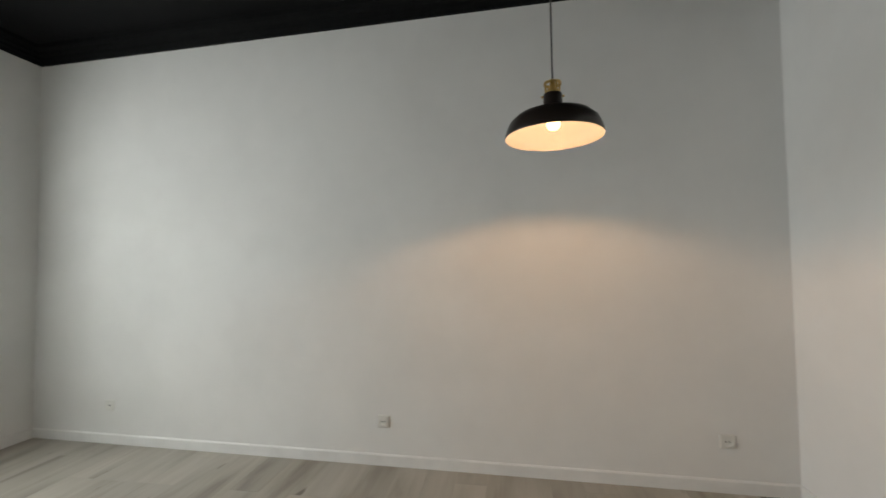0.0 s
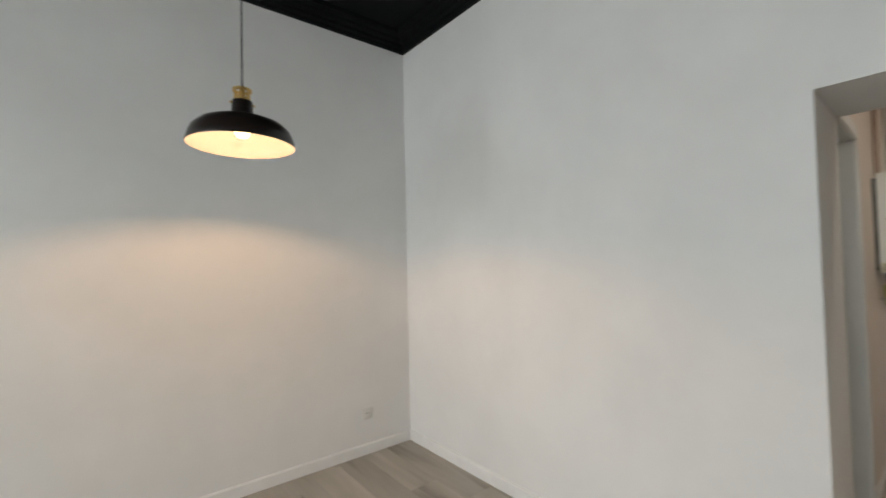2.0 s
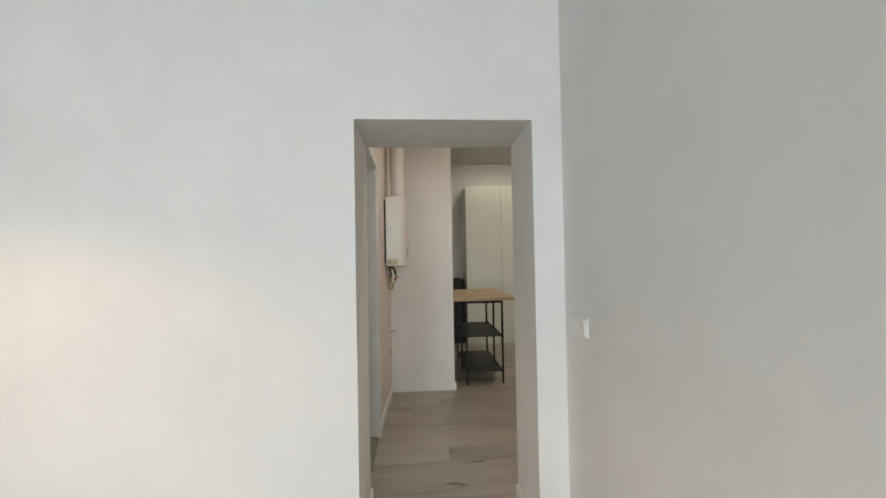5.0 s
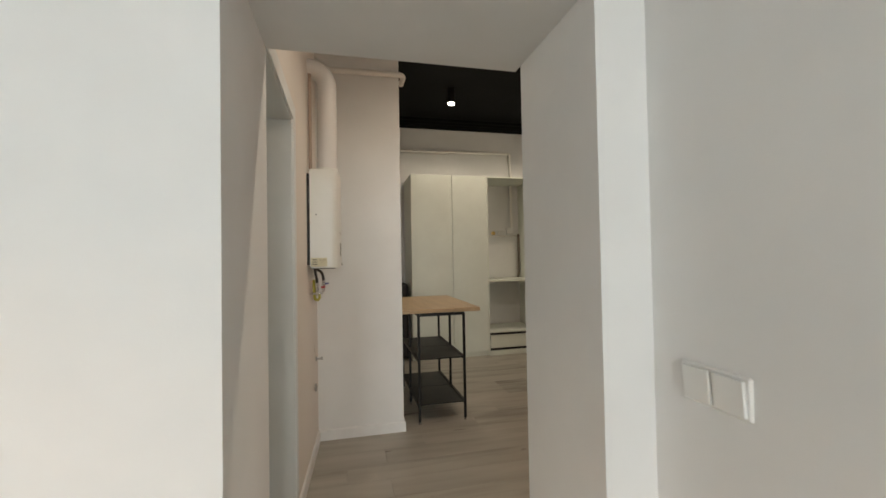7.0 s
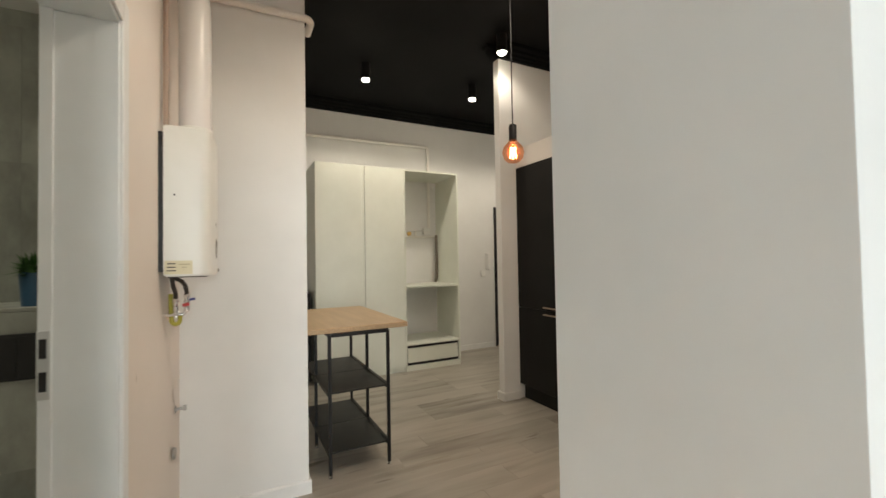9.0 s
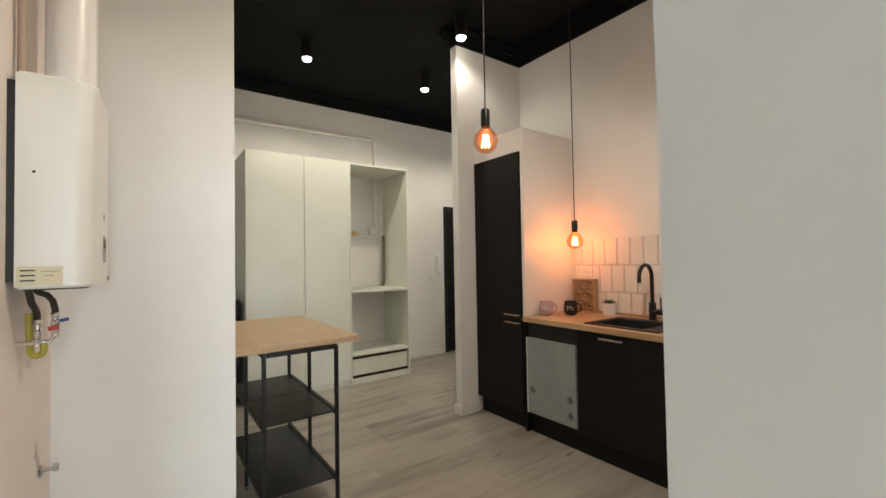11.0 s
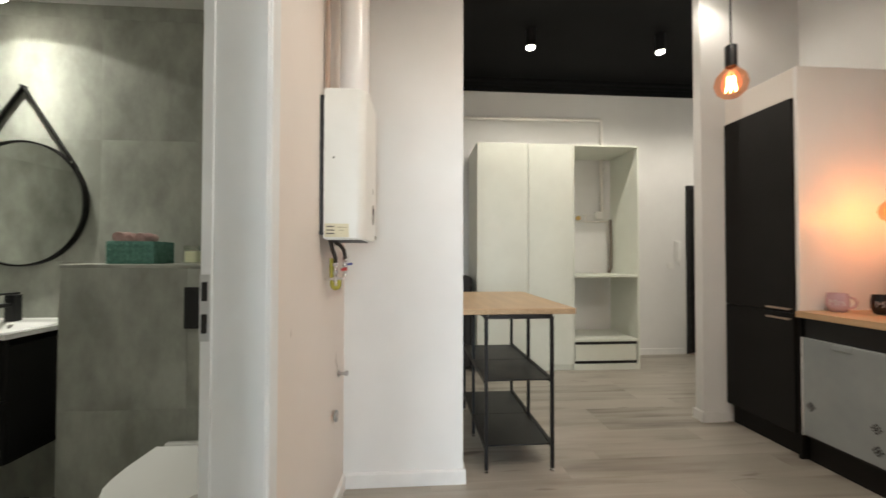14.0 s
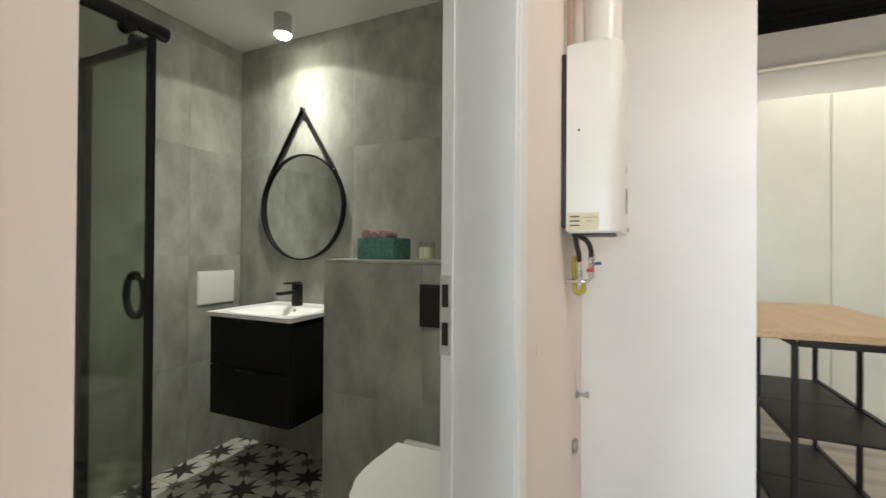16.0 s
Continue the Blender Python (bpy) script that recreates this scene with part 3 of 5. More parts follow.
part("base_plate", box((BX + 0.03, -0.14, BZ0 - 0.005), (BX + 0.262, -0.003, BZ0 - 0.0005)), DARK_PLASTIC, heater, "dark underside")
lab = part("label", box((BX - 0.0012, -0.092, BZ0 + 0.01), (BX - 0.0002, 0.004, BZ0 + 0.064)), CREAM_LABEL, heater, "cream data label")
for k in range(3):
    part("print_line", box((BX - 0.0018, -0.034, BZ0 + 0.022 + k * 0.014), (BX - 0.0013, -0.004, BZ0 + 0.026 + k * 0.014)), INK, lab)
    part("print_line", box((BX - 0.0018, -0.084 + 0.012 * (2 - k), BZ0 + 0.024 + k * 0.012), (BX - 0.0013, -0.046 - 0.008 * (2 - k), BZ0 + 0.0265 + k * 0.012)), material("label_print", (0.4, 0.35, 0.22), 0.6), lab)
slope = Matrix.Rotation(math.atan2(-0.018, 0.218), 4, "Z")
out = slope @ Matrix.Rotation(radians(90), 4, "X")
rim = Matrix.Translation((1.973, on_front(1.973), 1.362)) @ out @ Matrix.Diagonal((0.02, 0.045, 1, 1))
part("sight_bezel", lathe([(1.0, -0.001), (0.97, 0.0035), (0.82, 0.0035), (0.8, 0.001), (0, 0.001)], 0, 28, m=rim), GREY_PLASTIC, heater, "grey oval sight bezel", True)
part("sight_glass", box((1.964, on_front(1.973) - 0.0042, 1.364), (1.982, on_front(1.973) + 0.001, 1.392), 0.002), DARK_PLASTIC, heater, "dark sight window")
part("slot", box((-0.006, -0.0015, -0.012), (0.006, 0.001, 0.012), 0.001, m=Matrix.Translation((1.973, on_front(1.973), 1.468)) @ slope), GREY_PLASTIC, heater)
part("knob", lathe([(0.0075, -0.001), (0.0075, 0.005), (0, 0.006)], 0, 16, m=Matrix.Translation((2.035, on_front(2.035), 1.264)) @ out), GREY_PLASTIC, heater)
part("screw", lathe([(0.004, 0), (0, 0.002)], 0, 10, m=Matrix.Translation((BX, -0.03, BZ0 + 0.33)) @ Matrix.Rotation(radians(-90), 4, "Y")), INK, heater)

flue = thing("flue_pipe", "white enamelled flue pipe with an elbow into the wall", "flue", (1.91, -0.09, BZ1))
pts = [(1.91, -0.095, BZ1 - 0.002), (1.91, -0.095, 2.42)] + arc((1.91, 0.01, 2.42), (0, -1, 0), (0, 0, 1), 0.105, 10, 90, 8)
pts += [(1.91, 0.04, 2.525)]
part("pipe", tube(pts, 0.062, 28), FLUE_WHITE, flue, smooth=True)
part("joint_ring", lathe([(0.0625, 0), (0.067, 0.003), (0.067, 0.02), (0.0625, 0.023)], (1.91, -0.095, BZ1 + 0.001), 28), ENAMEL, flue, smooth=True)

gp = thing("riser_pipe", "thin painted pipe rising behind the flue", "pipe", (1.835, 0.0, BZ1))
part("pipe", tube([(1.835, 0.004, BZ1 - 0.01), (1.835, 0.004, 2.46)], 0.011, 10), material("brown_painted_pipe", (0.4, 0.3, 0.24), 0.5), gp, smooth=True)
pp = thing("ceiling_pipe", "white painted pipe crossing the pier under the ceiling", "pipe", (2.24, -0.3, 2.68))
pts = [(2.243, 0.01, 2.68), (2.243, -0.6, 2.688)] + arc((2.293, -0.6, 2.688), (-1, 0, 0), (0, -1, 0), 0.05, 15, 90, 6) + [(2.41, -0.65, 2.688)]
part("pipe", tube(pts, 0.021, 12), COPPER_PIPE, pp, smooth=True)

gas = thing("gas_valve_set", "gas cock, yellow tag and dark hoses under the heater", "valve", (1.9, -0.02, 1.12))
part("hose", tube([(1.805, 0.0, BZ0 - 0.002), (1.808, -0.002, 1.228), (1.825, -0.003, 1.205), (1.85, -0.005, 1.19), (1.87, -0.007, 1.172), (1.88, -0.007, 1.148)], 0.0085, 12), HOSE, gas, "dark rubber hose", True)
part("hose", tube([(1.84, -0.006, BZ0 - 0.002), (1.845, -0.016, 1.232), (1.858, -0.03, 1.224), (1.872, -0.041, 1.205), (1.88, -0.045, 1.18), (1.881, -0.046, 1.166)], 0.0085, 12), HOSE, gas, "dark rubber hose", True)
part("yellow_hose", tube([(1.889, 0.012, 1.17), (1.889, 0.012, 1.12), (1.888, 0.009, 1.075)] + arc((1.886, -0.006, 1.058), (0, 1, 0), (0, 0, -1), 0.0145, 0, 180, 8) + [(1.884, -0.021, 1.085)], 0.0088, 12), YELLOW, gas, "yellow gas hose bent into a loop", True)
for vy, top, ln in ((-0.007, 1.15, 0.078), (-0.046, 1.168, 0.07)):
    part("union_nut", lathe([(0, 0), (0.0115, 0), (0.0125, 0.003), (0.0125, 0.011), (0.0115, 0.014), (0, 0.014)], (1.88, vy, top - 0.014), 6), CHROME, gas)
    part("valve_body", lathe([(0, 0), (0.0095, 0), (0.0095, 0.008), (0.0075, 0.011), (0.0075, 0.024), (0.0105, 0.028), (0.0105, 0.045), (0.008, 0.048), (0.008, ln - 0.0145), (0, ln - 0.0145)], (1.88, vy, top - ln), 14), CHROME, gas, smooth=True)
    part("union_nut", lathe([(0.0076, 0), (0.012, 0.001), (0.012, 0.01), (0.0076, 0.011)], (1.88, vy, top - ln + 0.011), 6), CHROME, gas)
part("pipe_stub", tube([(1.88, 0.05, 1.083), (1.88, -0.004, 1.083)], 0.0075, 10), CHROME, gas, smooth=True)
part("cross_pipe", tube([(1.88, -0.004, 1.083), (1.88, -0.034, 1.083), (1.88, -0.046, 1.1)], 0.006, 10), CHROME, gas, smooth=True)
part("lever", box((-0.006, -0.013, -0.0065), (0.006, 0.013, 0.0065), 0.004, m=Matrix.Translation((1.868, -0.044, 1.124)) @ Matrix.Rotation(radians(-8), 4, "X"), segs=2), RED, gas, "red lever")
part("lever", box((-0.005, -0.011, -0.005), (0.005, 0.011, 0.005), 0.003, m=Matrix.Translation((1.87, -0.067, 1.146)) @ Matrix.Rotation(radians(-8), 4, "X"), segs=2), BLUE, gas, "dark blue lever")
part("lever_stem", tube([(1.87, -0.046, 1.141), (1.87, -0.06, 1.145)], 0.003, 8), CHROME, gas, smooth=True)
gas.location.y -= 0.018

for n, (sx, sy, sz) in enumerate(((2.13, 0.004, 0.617), (2.06, 0.006, 0.442))):
    stub = thing("pipe_stub", "short grey valve stub low on the hall wall" if n == 0 else "grey metal pipe ring low on the hall wall", "pipe", (sx, sy, sz), group="pipe stubs")
    turn = Matrix.Translation((sx, sy, sz)) @ Matrix.Rotation(radians(90), 4, "X")
    if n == 0:
        part("pipe", tube([(sx, sy + 0.004, sz), (sx, sy - 0.03, sz)], 0.007, 10), STUB, stub, smooth=True)
        part("valve_head", box((sx - 0.011, sy - 0.046, sz - 0.009), (sx + 0.011, sy - 0.0305, sz + 0.012), 0.004, segs=2), STUB, stub, "grey valve head")
        part("rosette", lathe([(0.019, 0), (0.016, 0.004), (0.009, 0.006)], 0, 18, m=turn), STUB, stub, smooth=True)
    else:
        part("ring", lathe([(0.026, 0), (0.026, 0.007), (0.022, 0.012), (0.016, 0.012), (0.0115, 0.003)], 0, 20, m=turn), STUB, stub, smooth=True)
        part("plug", lathe([(0.0115, 0.0025), (0, 0.003)], 0, 16, m=turn), PVC, stub)


rg = random.Random(4)
hw = bpy.data.objects["wall_hall"]
for sx, sz, w, h in ((2.085, 0.70, 0.016, 0.034), (2.11, 0.655, 0.012, 0.02), (2.03, 0.47, 0.012, 0.016), (1.47, 0.93, 0.005, 0.022)):
    bm = bmesh.new()
    ring = []
    for k in range(14):
        a = 2 * math.pi * k / 14
        x, z = sx + w * math.cos(a) * rg.uniform(0.6, 1.1), sz + h * math.sin(a) * rg.uniform(0.6, 1.1)
        ring.append(bm.verts.new((x, 0.05 - 0.0521 * (x - 1.31) - 0.0015, z)))
    bm.faces.new(ring)
    part("wall_scuff", bm, SCUFF, hw, "faint grey scuff on the paint")


def ceiling_spot(x, y, top, bottom, mat, name="ceiling_spot"):
    ob = thing(name, ("black" if mat is STEEL_BLACK else "white") + " cylindrical ceiling spotlight, lit", "spotlight", (x, y, top), group="ceiling spotlights" if mat is STEEL_BLACK else "")
    part("body", lathe([(0, top), (0.046, top), (0.046, bottom), (0.042, bottom), (0.04, bottom + 0.018), (0, bottom + 0.018)], (x, y, 0), 28), mat, ob, smooth=True)
    b = part("bulb", lathe([(0.034, bottom + 0.016), (0.039, bottom + 0.004), (0.034, bottom - 0.012), (0.018, bottom - 0.02), (0, bottom - 0.022)], (x, y, 0), 20), SPOT_GLOW, ob, "lit spot bulb", True)
    b.visible_shadow = False
    return ob


# Bodies for all spots, the unseen hall and added entrance ones too.
for sx, sy in CEILING_SPOTS:
    ceiling_spot(sx, sy, H2, 3.1, STEEL_BLACK)

for bx, by, bz in BULBS:
    ob = thing("bulb_pendant", "bare amber globe bulb pendant on a dark cord, lit", "lamp", (bx, by, bz - 0.06), group="globe bulb pendants")
    globe = [(0, -0.062), (0.03, -0.054), (0.052, -0.034), (0.062, 0.0), (0.054, 0.032), (0.034, 0.055), (0.018, 0.072), (0.016, 0.082)]
    g = part("globe", lathe([(r, bz + h) for r, h in globe], (bx, by, 0), 32), AMBER_GLASS, ob, "amber glass globe", True)
    g.visible_shadow = False
    fil = bmesh.new()
    for k in range(6):
        a, b = k * math.pi / 3, (k + 0.5) * math.pi / 3
        tube([(bx + 0.012 * math.cos(a), by + 0.012 * math.sin(a), bz + 0.03), (bx + 0.02 * math.cos(b), by + 0.02 * math.sin(b), bz - 0.03)], 0.0025, 6, fil)
    f2 = part("filament", fil, FILAMENT, ob, "glowing filament")
    f2.visible_shadow = False
    part("stem", lathe([(0.012, bz + 0.03), (0.006, bz + 0.045), (0.012, bz + 0.082)], (bx, by, 0), 12), CANDLE_GLASS, ob, smooth=True).visible_shadow = False
    part("socket", lathe([(0, bz + 0.072), (0.021, bz + 0.072), (0.0225, bz + 0.08), (0.0225, bz + 0.155), (0.019, bz + 0.16), (0, bz + 0.16)], (bx, by, 0), 24), STEEL_BLACK, ob, "black socket", True)
    cord([(bx, by, bz + 0.158), (bx, by, H2)], ob)

# ---- kitchen island ----
isl = thing("kitchen_island", "oak topped kitchen island on a black steel frame", "table", (2.8, -0.93, 0))
TX0, TX1, TY0, TY1 = 2.35, 3.45, -1.26, -0.612
TZ = 0.892
part("tabletop", box((TX0, TY0, TZ - 0.032), (TX1, TY1, TZ), 0.003), ISLAND_OAK, isl, "pale oak veneer top")
part("edge_band", box((TX0 - 0.0012, TY0 + 0.004, TZ - 0.029), (TX0 - 0.0002, TY1 - 0.004, TZ - 0.003)), CHIP, isl, "raw chipboard edge")
LX, LY = (2.35, 2.81, 3.27), (-1.12, -0.752)
for lx in LX:
    for ly in LY:
        leg = part("leg", box((lx - 0.0095, ly - 0.0095, 0.018), (lx + 0.0095, ly + 0.0095, TZ - 0.04), 0.002), STEEL_BLACK, isl)
        part("foot", lathe([(0, 0), (0.013, 0), (0.013, 0.008), (0.005, 0.01), (0.005, 0.019), (0, 0.019)], (lx, ly, 0), 12), CHROME, leg, "levelling foot", True)
    part("cross_rail", box((lx - 0.011, LY[0] + 0.011, TZ - 0.055), (lx + 0.011, LY[1] - 0.011, TZ - 0.033), 0.002), STEEL_BLACK, isl)
for ly in LY:
    part("long_rail", box((LX[0] + 0.011, ly - 0.0105, TZ - 0.054), (LX[2] - 0.011, ly + 0.0105, TZ - 0.0335), 0.002), STEEL_BLACK, isl)
for sz in (0.50, 0.145):
    for xa, xb in ((LX[0] + 0.013, LX[1] - 0.002), (LX[1] + 0.002, LX[2] - 0.013)):
        sh = box((xa, LY[0] + 0.012, sz - 0.008), (xb, LY[1] - 0.012, sz), 0.001)
        part("shelf", sh, STEEL_BLACK, isl)
    for ly in LY:
        part("shelf_lip", box((LX[0] + 0.012, ly - 0.011, sz - 0.018), (LX[2] - 0.012, ly + 0.011, sz + 0.006), 0.0015), STEEL_BLACK, isl)

# ---- wardrobe ----
WX, WY0, WY1, WY2, WH = 4.277, -1.014, -2.022, -2.744, 2.36
wd = thing("wardrobe", "tall white two-door wardrobe against the far wall", "wardrobe", (4.6, -1.5, 0))
bm = box((WX + 0.02, WY0 - 0.018, 0), (XF - 0.02, WY0, WH), 0.0015)
part("side_panel", bm, MELAMINE, wd)
part("side_panel", box((WX + 0.02, WY1 + 0.001, 0), (XF - 0.02, WY1 + 0.019, WH), 0.0015), MELAMINE, wd)
part("top_panel", box((WX + 0.02, WY1 + 0.02, WH - 0.02), (XF - 0.02, WY0 - 0.019, WH), 0.0015), MELAMINE, wd)
part("back_panel", box((XF - 0.019, WY1 + 0.02, 0.06), (XF - 0.012, WY0 - 0.019, WH)), MELAMINE, wd)
part("plinth", box((WX + 0.025, WY1 + 0.02, 0), (WX + 0.04, WY0 - 0.019, 0.058), 0.0015), MELAMINE, wd)
ym = (WY0 + WY1) / 2
for ya, yb in ((WY1 + 0.002, ym - 0.034), (ym + 0.003, WY0 - 0.001)):
    part("door", box((WX, ya, 0.062), (WX + 0.017, yb, WH - 0.003), 0.0015), MELAMINE, wd)
part("handle_strip", box((WX + 0.009, ym - 0.032, 0.062), (WX + 0.017, ym + 0.001, WH - 0.003), 0.001), MELAMINE, wd, "recessed grip strip")
ow = thing("open_wardrobe", "open white wardrobe frame with one shelf and a drawer", "wardrobe", (4.6, -2.4, 0))
part("side_panel", box((WX + 0.001, WY2, 0), (XF - 0.02, WY2 + 0.018, WH - 0.002), 0.0015), MELAMINE, ow)
part("side_panel", box((WX + 0.001, WY1 - 0.018, 0), (XF - 0.02, WY1 - 0.0005, WH - 0.002), 0.0015), MELAMINE, ow)
part("top_panel", box((WX + 0.001, WY2 + 0.019, WH - 0.022), (XF - 0.02, WY1 - 0.019, WH - 0.002), 0.0015), MELAMINE, ow)
part("shelf", box((WX + 0.012, WY2 + 0.019, 0.965), (XF - 0.02, WY1 - 0.019, 0.987), 0.0015), MELAMINE, ow)
part("shelf", box((WX + 0.001, WY2 + 0.019, 0.295), (XF - 0.02, WY1 - 0.019, 0.317), 0.0015), MELAMINE, ow)
part("plinth", box((WX + 0.001, WY2 + 0.019, 0.0), (WX + 0.018, WY1 - 0.019, 0.062), 0.0015), MELAMINE, ow)
part("drawer_front", box((WX + 0.012, WY2 + 0.032, 0.094), (WX + 0.028, WY1 - 0.03, 0.262), 0.0015), MELAMINE, ow, "plain white drawer front")
# Solid dark block behind the front; paints the shade in the drawer's gaps.
part("drawer_gap_shade", box((WX + 0.032, WY2 + 0.0195, 0.063), (XF - 0.05, WY1 - 0.0195, 0.2945)), DARK_PLASTIC, ow)

# pipes and meter stubs on the wall inside the open wardrobe
XW = XF
pipe2 = thing("wall_pipe", "white painted pipe along the far wall and down into the wardrobe", "pipe", (XW, -1.8, 2.6))
pts = [(XW - 0.042, -0.5, 2.798), (XW - 0.042, -2.58, 2.82)] + arc((XW - 0.042, -2.58, 2.79), (0, 0, 1), (0, -1, 0), 0.03, 0, 90, 5) + [(XW - 0.042, -2.61, 1.72)]
part("pipe", tube(pts, 0.02, 12), COPPER_PIPE, pipe2, smooth=True)
mb = thing("gas_meter_stub", "capped pipes and junction remaining in the open wardrobe", "pipe", (XW, -2.35, 1.68))
part("pipe", tube([(XW - 0.02, -2.06, 1.60), (XW - 0.02, -2.7, 1.60)], 0.01, 10), COPPER_PIPE, mb, smooth=True)
part("pipe", tube([(XW - 0.03, -2.14, 1.68), (XW - 0.03, -2.56, 1.68)], 0.008, 8), PVC, mb, smooth=True)
part("junction", box((XW - 0.06, -2.62, 1.63), (XW - 0.001, -2.53, 1.72), 0.006), PVC, mb)
part("brass_cap", lathe([(0, 0), (0.026, 0), (0.026, 0.03), (0.018, 0.034), (0, 0.034)], 0, 16, m=Matrix.Translation((XW - 0.02, -2.325, 1.64)) @ Matrix.Rotation(radians(-90), 4, "Y")), BRASS, mb, "brass cap", True)
part("pipe", tube([(XW - 0.02, -2.42, 1.6), (XW - 0.02, -2.42, 1.68)], 0.01, 8), COPPER_PIPE, mb, smooth=True)
part("hose", tube([(XW - 0.08, -2.7, 1.62), (XW - 0.085, -2.702, 1.3), (XW - 0.09, -2.695, 1.05), (XW - 0.09, -2.675, 0.99)], 0.017, 12), BRAID, mb, "braided steel hose", True)
part("bracket", box((XW - 0.03, -2.7, 2.25), (XW - 0.001, -2.66, 2.29), 0.004), PVC, mb)

# far wall: intercom, switch, entrance door
ic = thing("intercom", "white intercom handset on the far wall", "intercom", (XF, -3.58, 1.25))
part("base", box((XF - 0.025, -3.62, 1.13), (XF, -3.54, 1.375), 0.006), PVC, ic)
part("handset", box((XF - 0.05, -3.6, 1.14), (XF - 0.026, -3.555, 1.36), 0.009, segs=2), PVC, ic)
part("curled_cord", tube([(XF - 0.035, -3.58, 1.14), (XF - 0.04, -3.59, 1.08), (XF - 0.03, -3.6, 1.06), (XF - 0.02, -3.58, 1.09), (XF - 0.012, -3.57, 1.135)], 0.004, 8), PVC, ic, smooth=True)
fs = thing("light_switch", "small white light switch under the intercom", "switch", (XF, -3.49, 1.07))
part("plate", box((XF - 0.009, -3.53, 1.03), (XF, -3.45, 1.11), 0.003), PVC, fs)
part("rocker", box((XF - 0.014, -3.518, 1.042), (XF - 0.0095, -3.462, 1.098), 0.002), PVC, fs)
ed = thing("door_2", "black entrance door in a dark frame", "door", (XF, -4.2, 0), kind="structure")
part("frame", box((XF - 0.022, -3.735, 0), (XF - 0.0005, -3.695, 2.055), 0.003), STEEL_BLACK, ed)
part("frame", box((XF - 0.022, -4.65, 2.015), (XF - 0.0005, -3.736, 2.055), 0.003), STEEL_BLACK, ed)
part("leaf", box((XF - 0.016, -4.64, 0.012), (XF - 0.001, -3.737, 2.013), 0.002), FRONT_BLACK, ed)
part("threshold", box((XF - 0.05, -4.65, 0), (XF - 0.024, -3.7, 0.012), 0.003), BRUSHED, ed)

dk = thing("upright_case", "dark grey upright case with black edges beside the wardrobe", "case", (4.6, -0.8, 0))
part("shell", box((4.38, -0.972, 0.03), (4.8, -0.62, 0.97), 0.03, segs=3), material("dark_grey_fabric", (0.03, 0.03, 0.032), 0.7), dk)
part("corner_strip", box((4.372, -0.978, 0.02), (4.42, -0.955, 0.955), 0.008), STEEL_BLACK, dk, "black corner strip")
for fx in (4.43, 4.75):
    part("foot", box((fx - 0.03, -0.93, 0), (fx + 0.03, -0.66, 0.031), 0.006), DARK_PLASTIC, dk)

# ---- kitchen units ----
KF, WT = -2.6, 0.866
tb = thing("cabinet_enclosure", "white plastered box round the tall cabinet", "enclosure", (2.6, -2.9, 0))
part("side", box((2.36, YK, WT - 0.034), (2.385, KF - 0.012, 2.312), 0.002), SEMI_GLOSS, tb)
part("lower_side", box((2.362, YK, 0), (2.385, KF - 0.014, WT - 0.035), 0.002), FRONT_BLACK, tb, "matt black lower side")
part("fascia", box((2.386, KF - 0.05, 2.135), (2.919, KF - 0.012, 2.312), 0.002), PEACH, tb)
part("top", box((2.386, YK, 2.29), (2.919, KF - 0.051, 2.312)), WHITE, tb)
tc = thing("tall_cabinet", "tall matt black fridge cabinet with two doors", "cabinet", (2.65, -2.9, 0))
part("body", box((2.388, YK + 0.02, 0.14), (2.915, KF - 0.022, 2.13)), FRONT_BLACK, tc)
part("plinth", box((2.388, KF - 0.07, 0), (2.915, KF - 0.055, 0.138)), FRONT_BLACK, tc)


def pull(parent, x0, x1, y, z):
    """A slim bar handle that stands off its front."""
    bm = box((x0, y + 0.022, z - 0.006), (x1, y + 0.032, z + 0.006), 0.002)
    for xx in (x0 + 0.015, x1 - 0.015):
        box((xx - 0.004, y, z - 0.004), (xx + 0.004, y + 0.023, z + 0.004), bm=bm)
    return part("handle", bm, BRUSHED, parent, "brushed copper bar handle")


for za, zb, hz in ((0.14, 0.842, 0.811), (0.848, 2.13, 0.87)):
    d = part("door", box((2.39, KF - 0.02, za), (2.913, KF, zb), 0.002), FRONT_BLACK, tc)
    pull(d, 2.392, 2.548, KF + 0.001, hz)

wt = thing("worktop", "oiled oak laminate kitchen worktop", "worktop", (1.4, -2.9, WT))
SX0, SX1, SY0, SY1 = 1.375, 1.862, -3.06, -2.635
part("slab", box((XT + 0.002, KF - 0.03, WT - 0.036), (2.358, KF + 0.022, WT), 0.002), OAK, wt)
bm = box((SX1 - 0.02, YK + 0.002, WT - 0.036), (2.358, KF - 0.0305, WT))
box((XT + 0.002, YK + 0.002, WT - 0.036), (SX0 + 0.02, KF - 0.0305, WT), bm=bm)
box((SX0 + 0.0205, YK + 0.002, WT - 0.036), (SX1 - 0.0205, SY0 + 0.02, WT), bm=bm)
box((SX0 + 0.0205, SY1 - 0.02, WT - 0.036), (SX1 - 0.0205, KF - 0.0305, WT), bm=bm)
part("slab", bm, OAK, wt)
part("upstand", box((XT + 0.002, YK + 0.001, WT + 0.0005), (2.358, YK + 0.012, WT + 0.012), 0.002), OAK, wt, "thin oak sealing strip")


